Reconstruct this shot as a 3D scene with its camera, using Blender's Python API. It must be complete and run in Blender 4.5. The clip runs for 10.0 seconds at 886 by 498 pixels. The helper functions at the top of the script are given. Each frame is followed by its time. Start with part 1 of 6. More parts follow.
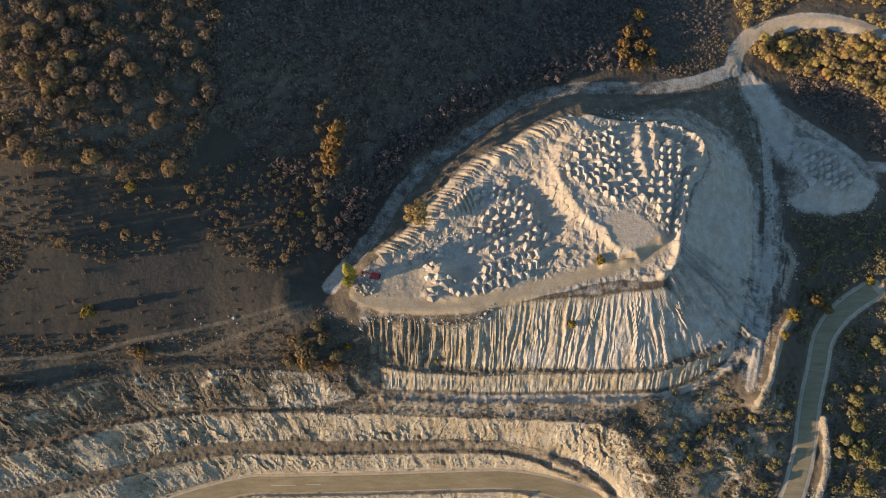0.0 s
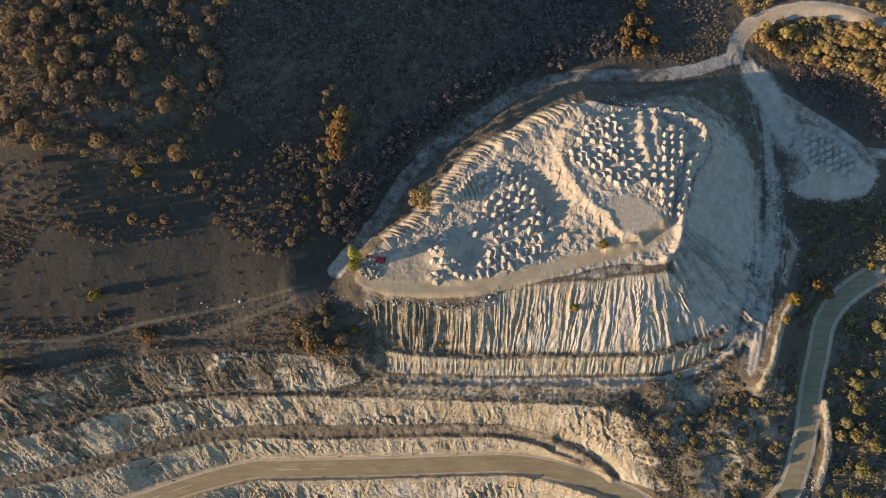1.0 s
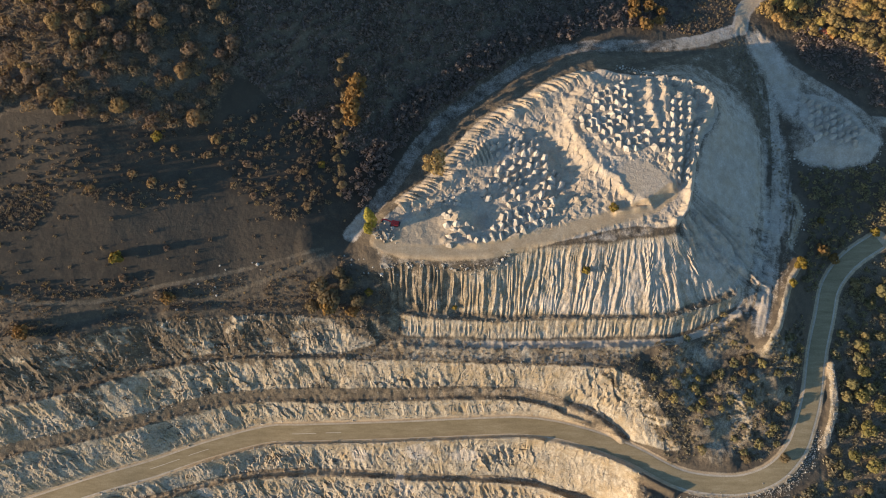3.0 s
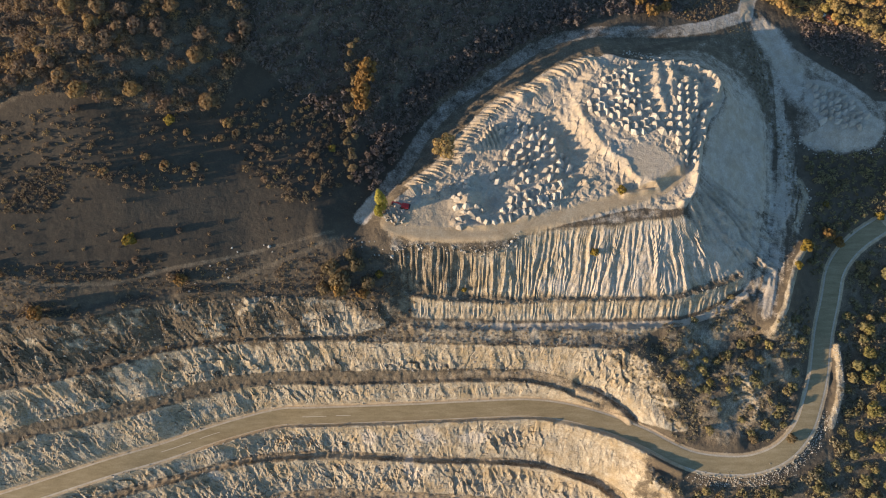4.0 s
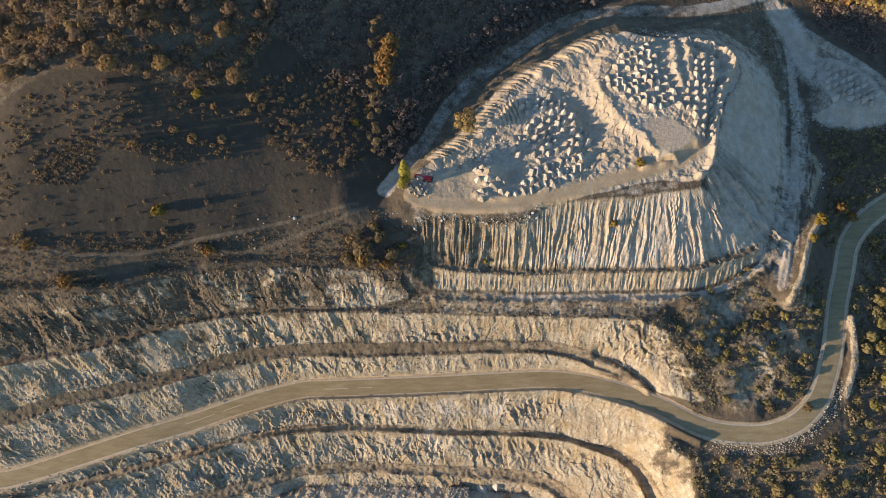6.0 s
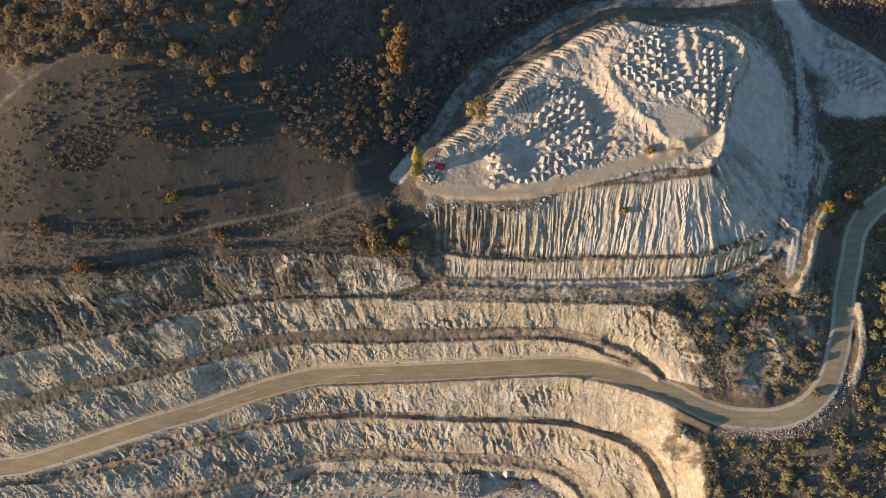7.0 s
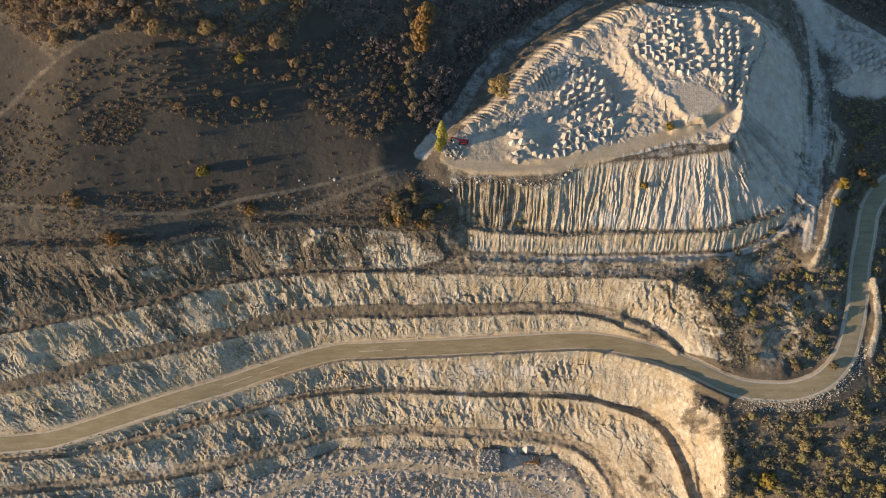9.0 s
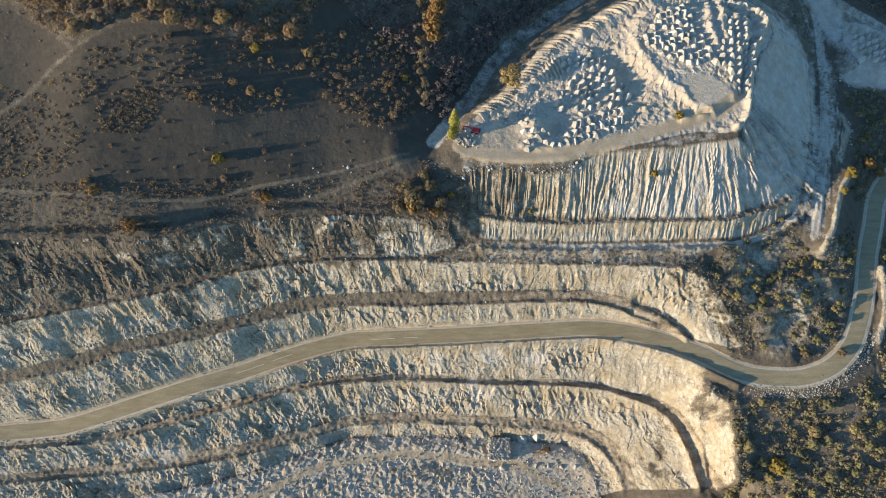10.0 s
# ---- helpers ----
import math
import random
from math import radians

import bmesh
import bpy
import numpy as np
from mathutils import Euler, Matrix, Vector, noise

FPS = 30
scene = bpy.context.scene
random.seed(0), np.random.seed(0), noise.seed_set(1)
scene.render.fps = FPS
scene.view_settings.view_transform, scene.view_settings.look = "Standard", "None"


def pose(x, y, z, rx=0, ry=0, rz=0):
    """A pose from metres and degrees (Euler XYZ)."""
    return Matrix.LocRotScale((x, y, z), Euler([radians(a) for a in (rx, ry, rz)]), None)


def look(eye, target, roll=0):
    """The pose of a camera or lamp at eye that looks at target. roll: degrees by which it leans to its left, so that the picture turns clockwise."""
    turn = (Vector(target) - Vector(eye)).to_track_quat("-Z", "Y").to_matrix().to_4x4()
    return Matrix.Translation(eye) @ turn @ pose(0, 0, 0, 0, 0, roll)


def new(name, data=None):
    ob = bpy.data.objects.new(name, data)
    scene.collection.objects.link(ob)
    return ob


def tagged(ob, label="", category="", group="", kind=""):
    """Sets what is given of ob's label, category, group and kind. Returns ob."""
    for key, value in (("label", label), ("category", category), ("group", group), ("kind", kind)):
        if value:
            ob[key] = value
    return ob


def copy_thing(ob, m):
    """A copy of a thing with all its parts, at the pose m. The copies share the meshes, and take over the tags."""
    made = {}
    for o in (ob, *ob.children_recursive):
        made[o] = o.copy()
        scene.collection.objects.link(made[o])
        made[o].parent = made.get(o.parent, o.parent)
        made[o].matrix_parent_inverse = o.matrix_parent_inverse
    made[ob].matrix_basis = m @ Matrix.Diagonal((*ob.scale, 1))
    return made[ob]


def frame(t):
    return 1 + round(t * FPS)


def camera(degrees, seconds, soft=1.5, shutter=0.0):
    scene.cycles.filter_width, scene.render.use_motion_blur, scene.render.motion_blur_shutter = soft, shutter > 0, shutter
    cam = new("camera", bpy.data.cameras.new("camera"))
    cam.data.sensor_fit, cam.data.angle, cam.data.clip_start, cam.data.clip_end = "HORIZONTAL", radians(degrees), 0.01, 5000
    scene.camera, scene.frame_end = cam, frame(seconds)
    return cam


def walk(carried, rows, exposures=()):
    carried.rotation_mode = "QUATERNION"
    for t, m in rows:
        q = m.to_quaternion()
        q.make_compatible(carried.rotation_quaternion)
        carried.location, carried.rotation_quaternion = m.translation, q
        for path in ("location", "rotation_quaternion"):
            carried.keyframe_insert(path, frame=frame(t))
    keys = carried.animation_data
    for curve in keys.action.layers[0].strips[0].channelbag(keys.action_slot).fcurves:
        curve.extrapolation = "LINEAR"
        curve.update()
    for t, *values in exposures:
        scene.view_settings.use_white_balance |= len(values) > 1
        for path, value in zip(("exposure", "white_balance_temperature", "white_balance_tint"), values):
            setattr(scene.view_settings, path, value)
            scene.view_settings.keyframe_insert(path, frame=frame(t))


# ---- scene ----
cam = camera(70, 10.0, soft=1.0)
PATH = [
    (0, pose(17.26, 40.22, 284.44, 19.030, 0.166, 0.430)),
    (0.5, pose(16.09, 36.27, 284.29, 19.097, 0.134, 0.383)),
    (1, pose(14.80, 32.17, 284.15, 19.076, 0.105, 0.378)),
    (1.5, pose(13.34, 27.90, 284.02, 19.082, 0.068, 0.341)),
    (2, pose(11.61, 23.44, 283.98, 19.021, 0.047, 0.285)),
    (2.5, pose(9.65, 18.90, 283.85, 19.025, 0.014, 0.218)),
    (4, pose(2.60, 4.62, 283.41, 19.154, 0.006, 0.022)),
    (4.5, pose(0.00, -0.00, 283.20, 19.295, 0.001, -0.001)),
    (5, pose(-2.76, -3.96, 283.31, 19.306, 0.012, -0.019)),
    (5.5, pose(-5.68, -7.88, 283.38, 19.388, -0.020, -0.056)),
    (7, pose(-14.84, -20.32, 283.47, 19.714, -0.074, -0.099)),
    (7.5, pose(-17.90, -24.49, 283.42, 19.859, -0.105, -0.125)),
    (8, pose(-21.01, -28.69, 283.41, 19.980, -0.113, -0.131)),
    (8.5, pose(-24.16, -32.90, 283.38, 20.127, -0.159, -0.158)),
    (9, pose(-27.32, -37.15, 283.38, 20.241, -0.154, -0.167)),
    (9.5, pose(-30.48, -41.43, 283.34, 20.402, -0.161, -0.187)),
    (10, pose(-33.76, -45.88, 283.38, 20.556, -0.186, -0.182)),
]
EXPOSURES = [(0, 0.90, 6750, 16), (2.5, 0.90, 6650, 15), (3.8, 0.97, 6650, 15), (4.2, 0.96, 6650, 15), (5.1, 0.93, 6700, 14), (5.35, 1.02, 7300, 9), (5.5, 1.02, 7300, 9), (5.75, 0.93, 6700, 14), (7, 0.95, 6550, 17), (8, 0.95, 6550, 15), (9.5, 0.94, 6800, 15), (9.9, 0.95, 6850, 15), (10, 1.12, 5750, 7)]
walk(cam, PATH, EXPOSURES)

# ---- world and sun ----
SUN_ELEVATION, SUN_BEARING = 10.5, 197.0  # degrees; bearing counted from +x towards +y, to the sun
world = bpy.data.worlds.new("sky")
scene.world = world
world.use_nodes = True
wn = world.node_tree
sky = wn.nodes.new("ShaderNodeTexSky")
sky.sky_type, sky.sun_disc = "NISHITA", False
sky.ozone_density, sky.dust_density, sky.air_density = 4.0, 0.4, 1.2
sky.sun_elevation, sky.sun_rotation = radians(SUN_ELEVATION), radians(90 - SUN_BEARING)
wn.links.new(sky.outputs[0], wn.nodes["Background"].inputs[0])
wn.nodes["Background"].inputs[1].default_value = 0.15
sun = new("sun", bpy.data.lights.new("sun", "SUN"))
sun.data.energy, sun.data.angle, sun.data.color = 4.5, radians(0.6), (1.0, 0.81, 0.58)
to_sun = Vector((math.cos(radians(SUN_BEARING)) * math.cos(radians(SUN_ELEVATION)),
                 math.sin(radians(SUN_BEARING)) * math.cos(radians(SUN_ELEVATION)), math.sin(radians(SUN_ELEVATION))))
sun.matrix_world = look(to_sun * 500, (0, 0, 0))


# ---- materials ----
class Nodes:
    """A small builder for node materials."""

    def __init__(self, name, rough=0.9, metal=0.0):
        self.mat = bpy.data.materials.new(name)
        self.mat.use_nodes = True
        self.t = self.mat.node_tree
        self.bsdf = self.t.nodes["Principled BSDF"]
        self.bsdf.inputs["Roughness"].default_value = rough
        self.bsdf.inputs["Metallic"].default_value = metal
        self.bsdf.inputs["Specular IOR Level"].default_value = 0.25
        self.pos = self.t.nodes.new("ShaderNodeTexCoord").outputs["Object"]

    def link(self, a, b):
        self.t.links.new(a, b)

    def noise(self, scale, detail=3.0, rough=0.6, stretch=None):
        n = self.t.nodes.new("ShaderNodeTexNoise")
        n.inputs["Scale"].default_value, n.inputs["Detail"].default_value, n.inputs["Roughness"].default_value = scale, detail, rough
        if stretch:
            m = self.t.nodes.new("ShaderNodeMapping")
            m.inputs["Scale"].default_value = stretch
            self.link(self.pos, m.inputs[0])
            self.link(m.outputs[0], n.inputs["Vector"])
        else:
            self.link(self.pos, n.inputs["Vector"])
        return n.outputs[0]

    def ramp(self, fac, stops):
        r = self.t.nodes.new("ShaderNodeValToRGB")
        e = r.color_ramp.elements
        while len(e) < len(stops):
            e.new(0.5)
        for el, (p, c) in zip(e, stops):
            el.position, el.color = p, (*c, 1) if len(c) == 3 else c
        self.link(fac, r.inputs[0])
        return r.outputs[0]

    def mix(self, fac, a, b, blend="MIX"):
        m = self.t.nodes.new("ShaderNodeMix")
        m.data_type, m.blend_type = "RGBA", blend
        for v, i in ((fac, 0), (a, 6), (b, 7)):
            if isinstance(v, (int, float)):
                m.inputs[i].default_value = v
            elif isinstance(v, tuple):
                m.inputs[i].default_value = (*v, 1)
            else:
                self.link(v, m.inputs[i])
        return m.outputs[2]

    def math(self, op, a, b=0.0, c=0.0, clamp=False):
        m = self.t.nodes.new("ShaderNodeMath")
        m.operation, m.use_clamp = op, clamp
        for v, i in ((a, 0), (b, 1), (c, 2)):
            if isinstance(v, (int, float)):
                m.inputs[i].default_value = v
            else:
                self.link(v, m.inputs[i])
        return m.outputs[0]

    def attr(self, name):
        a = self.t.nodes.new("ShaderNodeAttribute")
        a.attribute_name = name
        return a.outputs["Fac"]

    def island(self):
        return self.t.nodes.new("ShaderNodeNewGeometry").outputs["Random Per Island"]

    def per_object(self):
        return self.t.nodes.new("ShaderNodeObjectInfo").outputs["Random"]

    def bump(self, height, strength=0.5, distance=0.1):
        b = self.t.nodes.new("ShaderNodeBump")
        b.inputs["Strength"].default_value, b.inputs["Distance"].default_value = strength, distance
        self.link(height, b.inputs["Height"])
        self.link(b.outputs[0], self.bsdf.inputs["Normal"])

    def done(self, color):
        if isinstance(color, tuple):
            self.bsdf.inputs["Base Color"].default_value = (*color, 1)
        else:
            self.link(color, self.bsdf.inputs["Base Color"])
        return self.mat


def ground_material():
    n = Nodes("ground_cover", 0.95)
    fine, mid, broad = n.noise(1.3, 4, 0.7), n.noise(0.22, 4, 0.65), n.noise(0.035, 3, 0.6)

    def mask(name, soft=0.35):
        wob = n.math("MULTIPLY_ADD", n.math("SUBTRACT", fine, 0.5), 0.5, n.math("MULTIPLY", n.math("SUBTRACT", mid, 0.5), 0.6))
        v = n.math("ADD", n.attr(name), wob)
        return n.math("DIVIDE", n.math("SUBTRACT", v, 0.5 - soft / 2), soft, clamp=True)

    scrub = n.ramp(n.math("MULTIPLY_ADD", mid, 0.6, n.math("MULTIPLY", fine, 0.4)),
                   [(0.30, (0.055, 0.044, 0.031)), (0.5, (0.10, 0.078, 0.052)), (0.68, (0.18, 0.138, 0.086))])
    scrub = n.mix(n.math("MULTIPLY", broad, 0.7), scrub, (0.105, 0.082, 0.055))
    # meadow grass, its colour lowered to stand for the dim light there
    dim_grass = n.ramp(n.math("MULTIPLY_ADD", mid, 0.5, n.math("MULTIPLY", fine, 0.5)),
                   [(0.32, (0.044, 0.035, 0.025)), (0.5, (0.063, 0.050, 0.034)), (0.7, (0.10, 0.078, 0.050))])
    spoil = n.ramp(n.math("MULTIPLY_ADD", mid, 0.55, n.math("MULTIPLY", fine, 0.45)),
                   [(0.30, (0.28, 0.232, 0.17)), (0.5, (0.425, 0.362, 0.28)), (0.7, (0.56, 0.50, 0.41))])
    rock = n.ramp(n.math("MULTIPLY_ADD", n.noise(0.55, 5, 0.75, (1.0, 0.55, 0.8)), 0.75, n.math("MULTIPLY", fine, 0.25)),
                  [(0.33, (0.15, 0.12, 0.08)), (0.47, (0.32, 0.265, 0.185)), (0.62, (0.48, 0.415, 0.305)), (0.8, (0.63, 0.565, 0.45))])
    ochre = n.ramp(n.noise(0.09, 5, 0.75), [(0.44, (0, 0, 0)), (0.62, (1, 1, 1))])
    rock = n.mix(n.math("MULTIPLY", ochre, 0.7), rock, n.mix(fine, (0.17, 0.12, 0.06), (0.40, 0.29, 0.15)))
    soil = n.ramp(n.math("MULTIPLY_ADD", mid, 0.45, n.math("MULTIPLY", fine, 0.55)),
                  [(0.32, (0.07, 0.053, 0.034)), (0.52, (0.145, 0.112, 0.072)), (0.7, (0.28, 0.225, 0.15))])
    track = n.ramp(n.math("MULTIPLY_ADD", mid, 0.5, n.math("MULTIPLY", fine, 0.5)),
                   [(0.33, (0.30, 0.215, 0.12)), (0.52, (0.42, 0.315, 0.19)), (0.7, (0.53, 0.425, 0.285))])
    col = n.mix(mask("dim_grass", 0.7), scrub, dim_grass)
    col = n.mix(mask("soil"), col, soil)
    col = n.mix(mask("rock"), col, rock)
    spoil = n.mix(n.math("MULTIPLY", ochre, 0.3), spoil, (0.40, 0.29, 0.16))
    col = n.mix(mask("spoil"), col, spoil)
    col = n.mix(mask("track", 0.5), col, track)
    n.bump(n.math("ADD", n.noise(2.2, 5, 0.75), n.math("MULTIPLY", n.noise(0.6, 3, 0.6), 2.0)), 0.7, 0.35)
    even = n.math("MULTIPLY_ADD", n.attr("dim_grass"), -0.5, n.math("MULTIPLY_ADD", n.attr("track"), -0.5, 0.7), clamp=True)
    n.link(even, n.bsdf.inputs["Normal"].links[0].from_node.inputs["Strength"])
    return n.done(col)


def asphalt_material():
    n = Nodes("worn_asphalt", 0.85)
    streak = n.noise(0.25, 4, 0.65, (0.35, 1.6, 1.0))
    c = n.ramp(n.math("MULTIPLY_ADD", streak, 0.65, n.math("MULTIPLY", n.noise(1.5, 4, 0.7), 0.35)),
               [(0.32, (0.185, 0.14, 0.072)), (0.52, (0.265, 0.207, 0.112)), (0.72, (0.345, 0.28, 0.17))])
    n.bump(n.noise(6, 3, 0.6), 0.2, 0.02)
    return n.done(c)


def rubbly(n, lo, hi):
    return n.ramp(n.math("MULTIPLY_ADD", n.noise(0.5, 3), 0.5, n.math("MULTIPLY", n.noise(3.0, 3), 0.5)), [(0.3, lo), (0.7, hi)])


def gravel_material(name, lo, hi):
    n = Nodes(name, 0.95)
    c = rubbly(n, lo, hi)
    n.bump(n.noise(3.5, 4, 0.7), 0.5, 0.08)
    return n.done(c)


def stone_material():
    n = Nodes("limestone_block", 0.9)
    c = n.ramp(n.island(), [(0.0, (0.20, 0.17, 0.125)), (0.6, (0.36, 0.315, 0.245)), (1.0, (0.54, 0.49, 0.405))])
    c = n.mix(n.math("MULTIPLY", n.noise(1.8, 4), 0.5), c, (0.30, 0.26, 0.19))
    return n.done(c)


def heap_material():
    n = Nodes("dumped_spoil", 0.95)
    c = n.ramp(n.math("MULTIPLY_ADD", n.noise(0.9, 4, 0.7), 0.7, n.math("MULTIPLY", n.per_object(), 0.3)),
               [(0.3, (0.31, 0.265, 0.20)), (0.7, (0.50, 0.445, 0.36))])
    n.bump(n.noise(2.5, 4, 0.7), 0.6, 0.2)
    return n.done(c)


def leaf_material(name, stops, by="tint"):
    n = Nodes(name, 0.8)
    src = n.attr("tint") if by == "tint" else n.per_object()
    c = n.ramp(src, stops)
    c = n.mix(n.math("MULTIPLY", n.island(), 0.45), c, n.mix(0.5, c, (0.02, 0.015, 0.008)))
    n.bsdf.inputs["Specular IOR Level"].default_value = 0.15
    thin = n.t.nodes.new("ShaderNodeBsdfTranslucent")
    n.link(c, thin.inputs[0])
    both = n.t.nodes.new("ShaderNodeMixShader")
    both.inputs[0].default_value = 0.35
    n.link(n.bsdf.outputs[0], both.inputs[1])
    n.link(thin.outputs[0], both.inputs[2])
    n.link(both.outputs[0], n.t.nodes["Material Output"].inputs[0])
    return n.done(c)


def plain(name, color, rough=0.6, metal=0.0, wear=0.25):
    n = Nodes(name, rough, metal)
    c = n.mix(n.math("MULTIPLY", n.noise(1.5, 4, 0.7), wear), color, (0.22, 0.18, 0.13))
    return n.done(c)


M_GROUND = ground_material()
M_ASPHALT = asphalt_material()
M_VERGE = gravel_material("pale_gravel_verge", (0.30, 0.245, 0.165), (0.54, 0.47, 0.36))
M_PAINT = plain("worn_road_paint", (0.62, 0.56, 0.44), 0.8, 0, 0.5)
M_STONE = stone_material()
M_HEAP = heap_material()
M_BARK = plain("bark", (0.11, 0.085, 0.06), 0.9)
M_RED = plain("red_machine_paint", (0.62, 0.035, 0.03), 0.45)
M_OCHRE = plain("faded_orange_machine_paint", (0.36, 0.17, 0.05), 0.5)
M_RUST = plain("rust_red_paint", (0.30, 0.08, 0.05), 0.7)
M_WHITE = plain("chalky_white_paint", (0.72, 0.68, 0.6), 0.5)
M_STEEL = plain("dark_steel", (0.045, 0.042, 0.04), 0.6, 0.6)
M_GLASS = plain("dark_cab_glass", (0.03, 0.035, 0.04), 0.1, 0, 0.05)
FOREST = [(0.0, (0.20, 0.142, 0.10)), (0.3, (0.27, 0.188, 0.12)), (0.55, (0.30, 0.212, 0.118)), (0.8, (0.34, 0.222, 0.105)), (1.0, (0.38, 0.26, 0.11))]
M_FOREST = leaf_material("autumn_oak_leaves", FOREST)
M_EAST = leaf_material("olive_autumn_leaves", [(0.0, (0.18, 0.16, 0.085)), (0.3, (0.26, 0.222, 0.11)), (0.55, (0.31, 0.26, 0.125)), (0.8, (0.36, 0.27, 0.13)), (1.0, (0.42, 0.33, 0.13))])
M_GILT = leaf_material("golden_wood_leaves", [(0.0, (0.30, 0.225, 0.11)), (0.4, (0.42, 0.31, 0.13)), (0.7, (0.50, 0.34, 0.13)), (1.0, (0.52, 0.40, 0.13))])
M_BRUSH = leaf_material("grey_brown_brush", [(0.0, (0.20, 0.175, 0.115)), (0.4, (0.28, 0.235, 0.145)), (0.7, (0.33, 0.27, 0.155)), (1.0, (0.37, 0.285, 0.15))])
# twig colour raised to stand for haze over the dark woods
M_BARE = leaf_material("bare_twig_crowns", [(0.0, (0.20, 0.16, 0.135)), (0.6, (0.26, 0.20, 0.16)), (1.0, (0.30, 0.215, 0.16))])
M_SHRUB = leaf_material("shrub_leaves", [(0.0, (0.19, 0.14, 0.09)), (0.4, (0.29, 0.21, 0.13)), (0.75, (0.35, 0.25, 0.13)), (1.0, (0.42, 0.29, 0.11))])
M_YELLOW = leaf_material("yellow_leaves", [(0.0, (0.27, 0.19, 0.04)), (1.0, (0.36, 0.27, 0.06))], "object")
M_ORANGE = leaf_material("orange_leaves", [(0.0, (0.27, 0.155, 0.055)), (1.0, (0.36, 0.215, 0.07))], "object")
M_OAK = leaf_material("oak_leaves", FOREST, "object")
M_OLIVE = leaf_material("olive_leaves", [(0.0, (0.18, 0.165, 0.08)), (0.35, (0.25, 0.22, 0.10)), (0.6, (0.29, 0.25, 0.11)), (0.85, (0.34, 0.26, 0.12)), (1.0, (0.40, 0.33, 0.11))], "object")
M_GOLD = leaf_material("golden_leaves", [(0.0, (0.30, 0.23, 0.10)), (0.4, (0.42, 0.30, 0.12)), (0.75, (0.50, 0.31, 0.11)), (1.0, (0.50, 0.39, 0.12))], "object")
M_THICKET = leaf_material("half_bare_twigs", [(0.0, (0.21, 0.16, 0.09)), (1.0, (0.31, 0.225, 0.11))], "object")
M_LIME = leaf_material("yellow_green_leaves", [(0.0, (0.25, 0.215, 0.075)), (1.0, (0.33, 0.27, 0.09))], "object")
M_POPLAR = leaf_material("poplar_leaves", [(0.0, (0.36, 0.31, 0.06)), (1.0, (0.40, 0.34, 0.07))], "object")

# ---- lines of the land: crests, toes and centre lines (x, y, z) ----
ROAD = [(-347.5, -20.4, -84), (-287.5, -18.4, -80), (-268, -17.1, -79), (-249.7, -15.7, -77.8), (-230.9, -12.3, -76), (-175, 4.8, -70.5), (-145.6, 13.1, -69), (-115.9, 22.8, -67), (-85.9, 30.3, -65), (-67.5, 31, -63.3), (-40.2, 31.7, -61.2), (-10.1, 32.6, -58.8), (19.6, 33.8, -56.5), (46, 34.5, -54.5), (63.3, 32.7, -53.3), (77.6, 29.4, -52.4), (91.5, 24.9, -51.5), (105, 19.2, -50.5), (118.1, 12.1, -49.5), (128.8, 8, -49), (145, 6.1, -48), (158.8, 7.4, -47), (171.9, 13, -46), (182.8, 23.6, -45.2), (189.3, 36, -44.5), (194.7, 50.1, -43.5), (197.6, 61.6, -42.5), (200.8, 73.3, -41.5), (206.2, 89.6, -39.5), (210.5, 103.2, -38), (217.8, 113.4, -37), (227.5, 121.8, -36), (240.3, 129.6, -35)]
RIM = [(-25.5, 113.5, 1), (-20, 110.3, 1), (-9.2, 107.9, 1.2), (4.3, 107.5, 1.3), (17.8, 108, 1.5), (31.3, 109.4, 1.7), (44.9, 112.8, 2), (58.5, 115, 2.2), (72.1, 117, 2.4), (86, 120.9, 2.8), (99.7, 122.8, 3.2), (110.4, 121.9, 3.4), (118.5, 122.6, 3.8), (125, 131.4, 4), (128.4, 142.1, 4), (131.8, 157.7, 4.2), (136.9, 170.4, 4.5), (141.4, 174.3, 4.6), (146.1, 183.5, 4.8), (144.1, 193.6, 4.9), (139.9, 196.9, 5), (133.9, 200.7, 5), (126.7, 202.3, 5.2), (110.7, 204.5, 5.6), (96, 205.9, 6)]
RIM_NORTH = [(87.3, 207.7, 6), (78.4, 204.8, 5.2), (63.5, 199.4, 4), (48.6, 190.7, 2.6), (33.8, 182.6, 1), (24.9, 174.8, 0.6), (17.6, 167.1, 0.2), (10.9, 159.1, 0), (4.5, 149.8, 0), (-3.9, 142.1, 0.3), (-12.8, 135.1, 0.8), (-21.7, 126.8, 1), (-25.7, 120.2, 1), (-27, 116.4, 1)]
GULLY_CREST = [(-22.7, 102.4, -2), (-14.6, 104.2, -2), (4.3, 104.2, -2), (17.9, 102.6, -2.5), (31.5, 104.4, -2), (39.6, 109.4, -0.5), (47.8, 111.9, 0.5), (58.6, 113.2, 1), (72.1, 114.4, 1.5), (85.8, 115, 1.5), (99.4, 117.2, 2), (113, 118.4, 2.5), (118.4, 119.7, 3)]
GULLY_TOE = [(-17.8, 86.8, -17), (-10.9, 87.1, -18), (1.7, 85.6, -19), (18.5, 85.3, -20), (32.5, 84.7, -20), (46.6, 84.7, -20), (60.6, 85.3, -20), (74.7, 85, -20), (88.7, 85.3, -20), (102.8, 85.3, -20), (117.1, 86.3, -20.5), (126.1, 89.1, -21), (135.5, 93, -22), (144.9, 95.7, -23), (156.1, 98.9, -24.5), (162.7, 102.7, -25)]
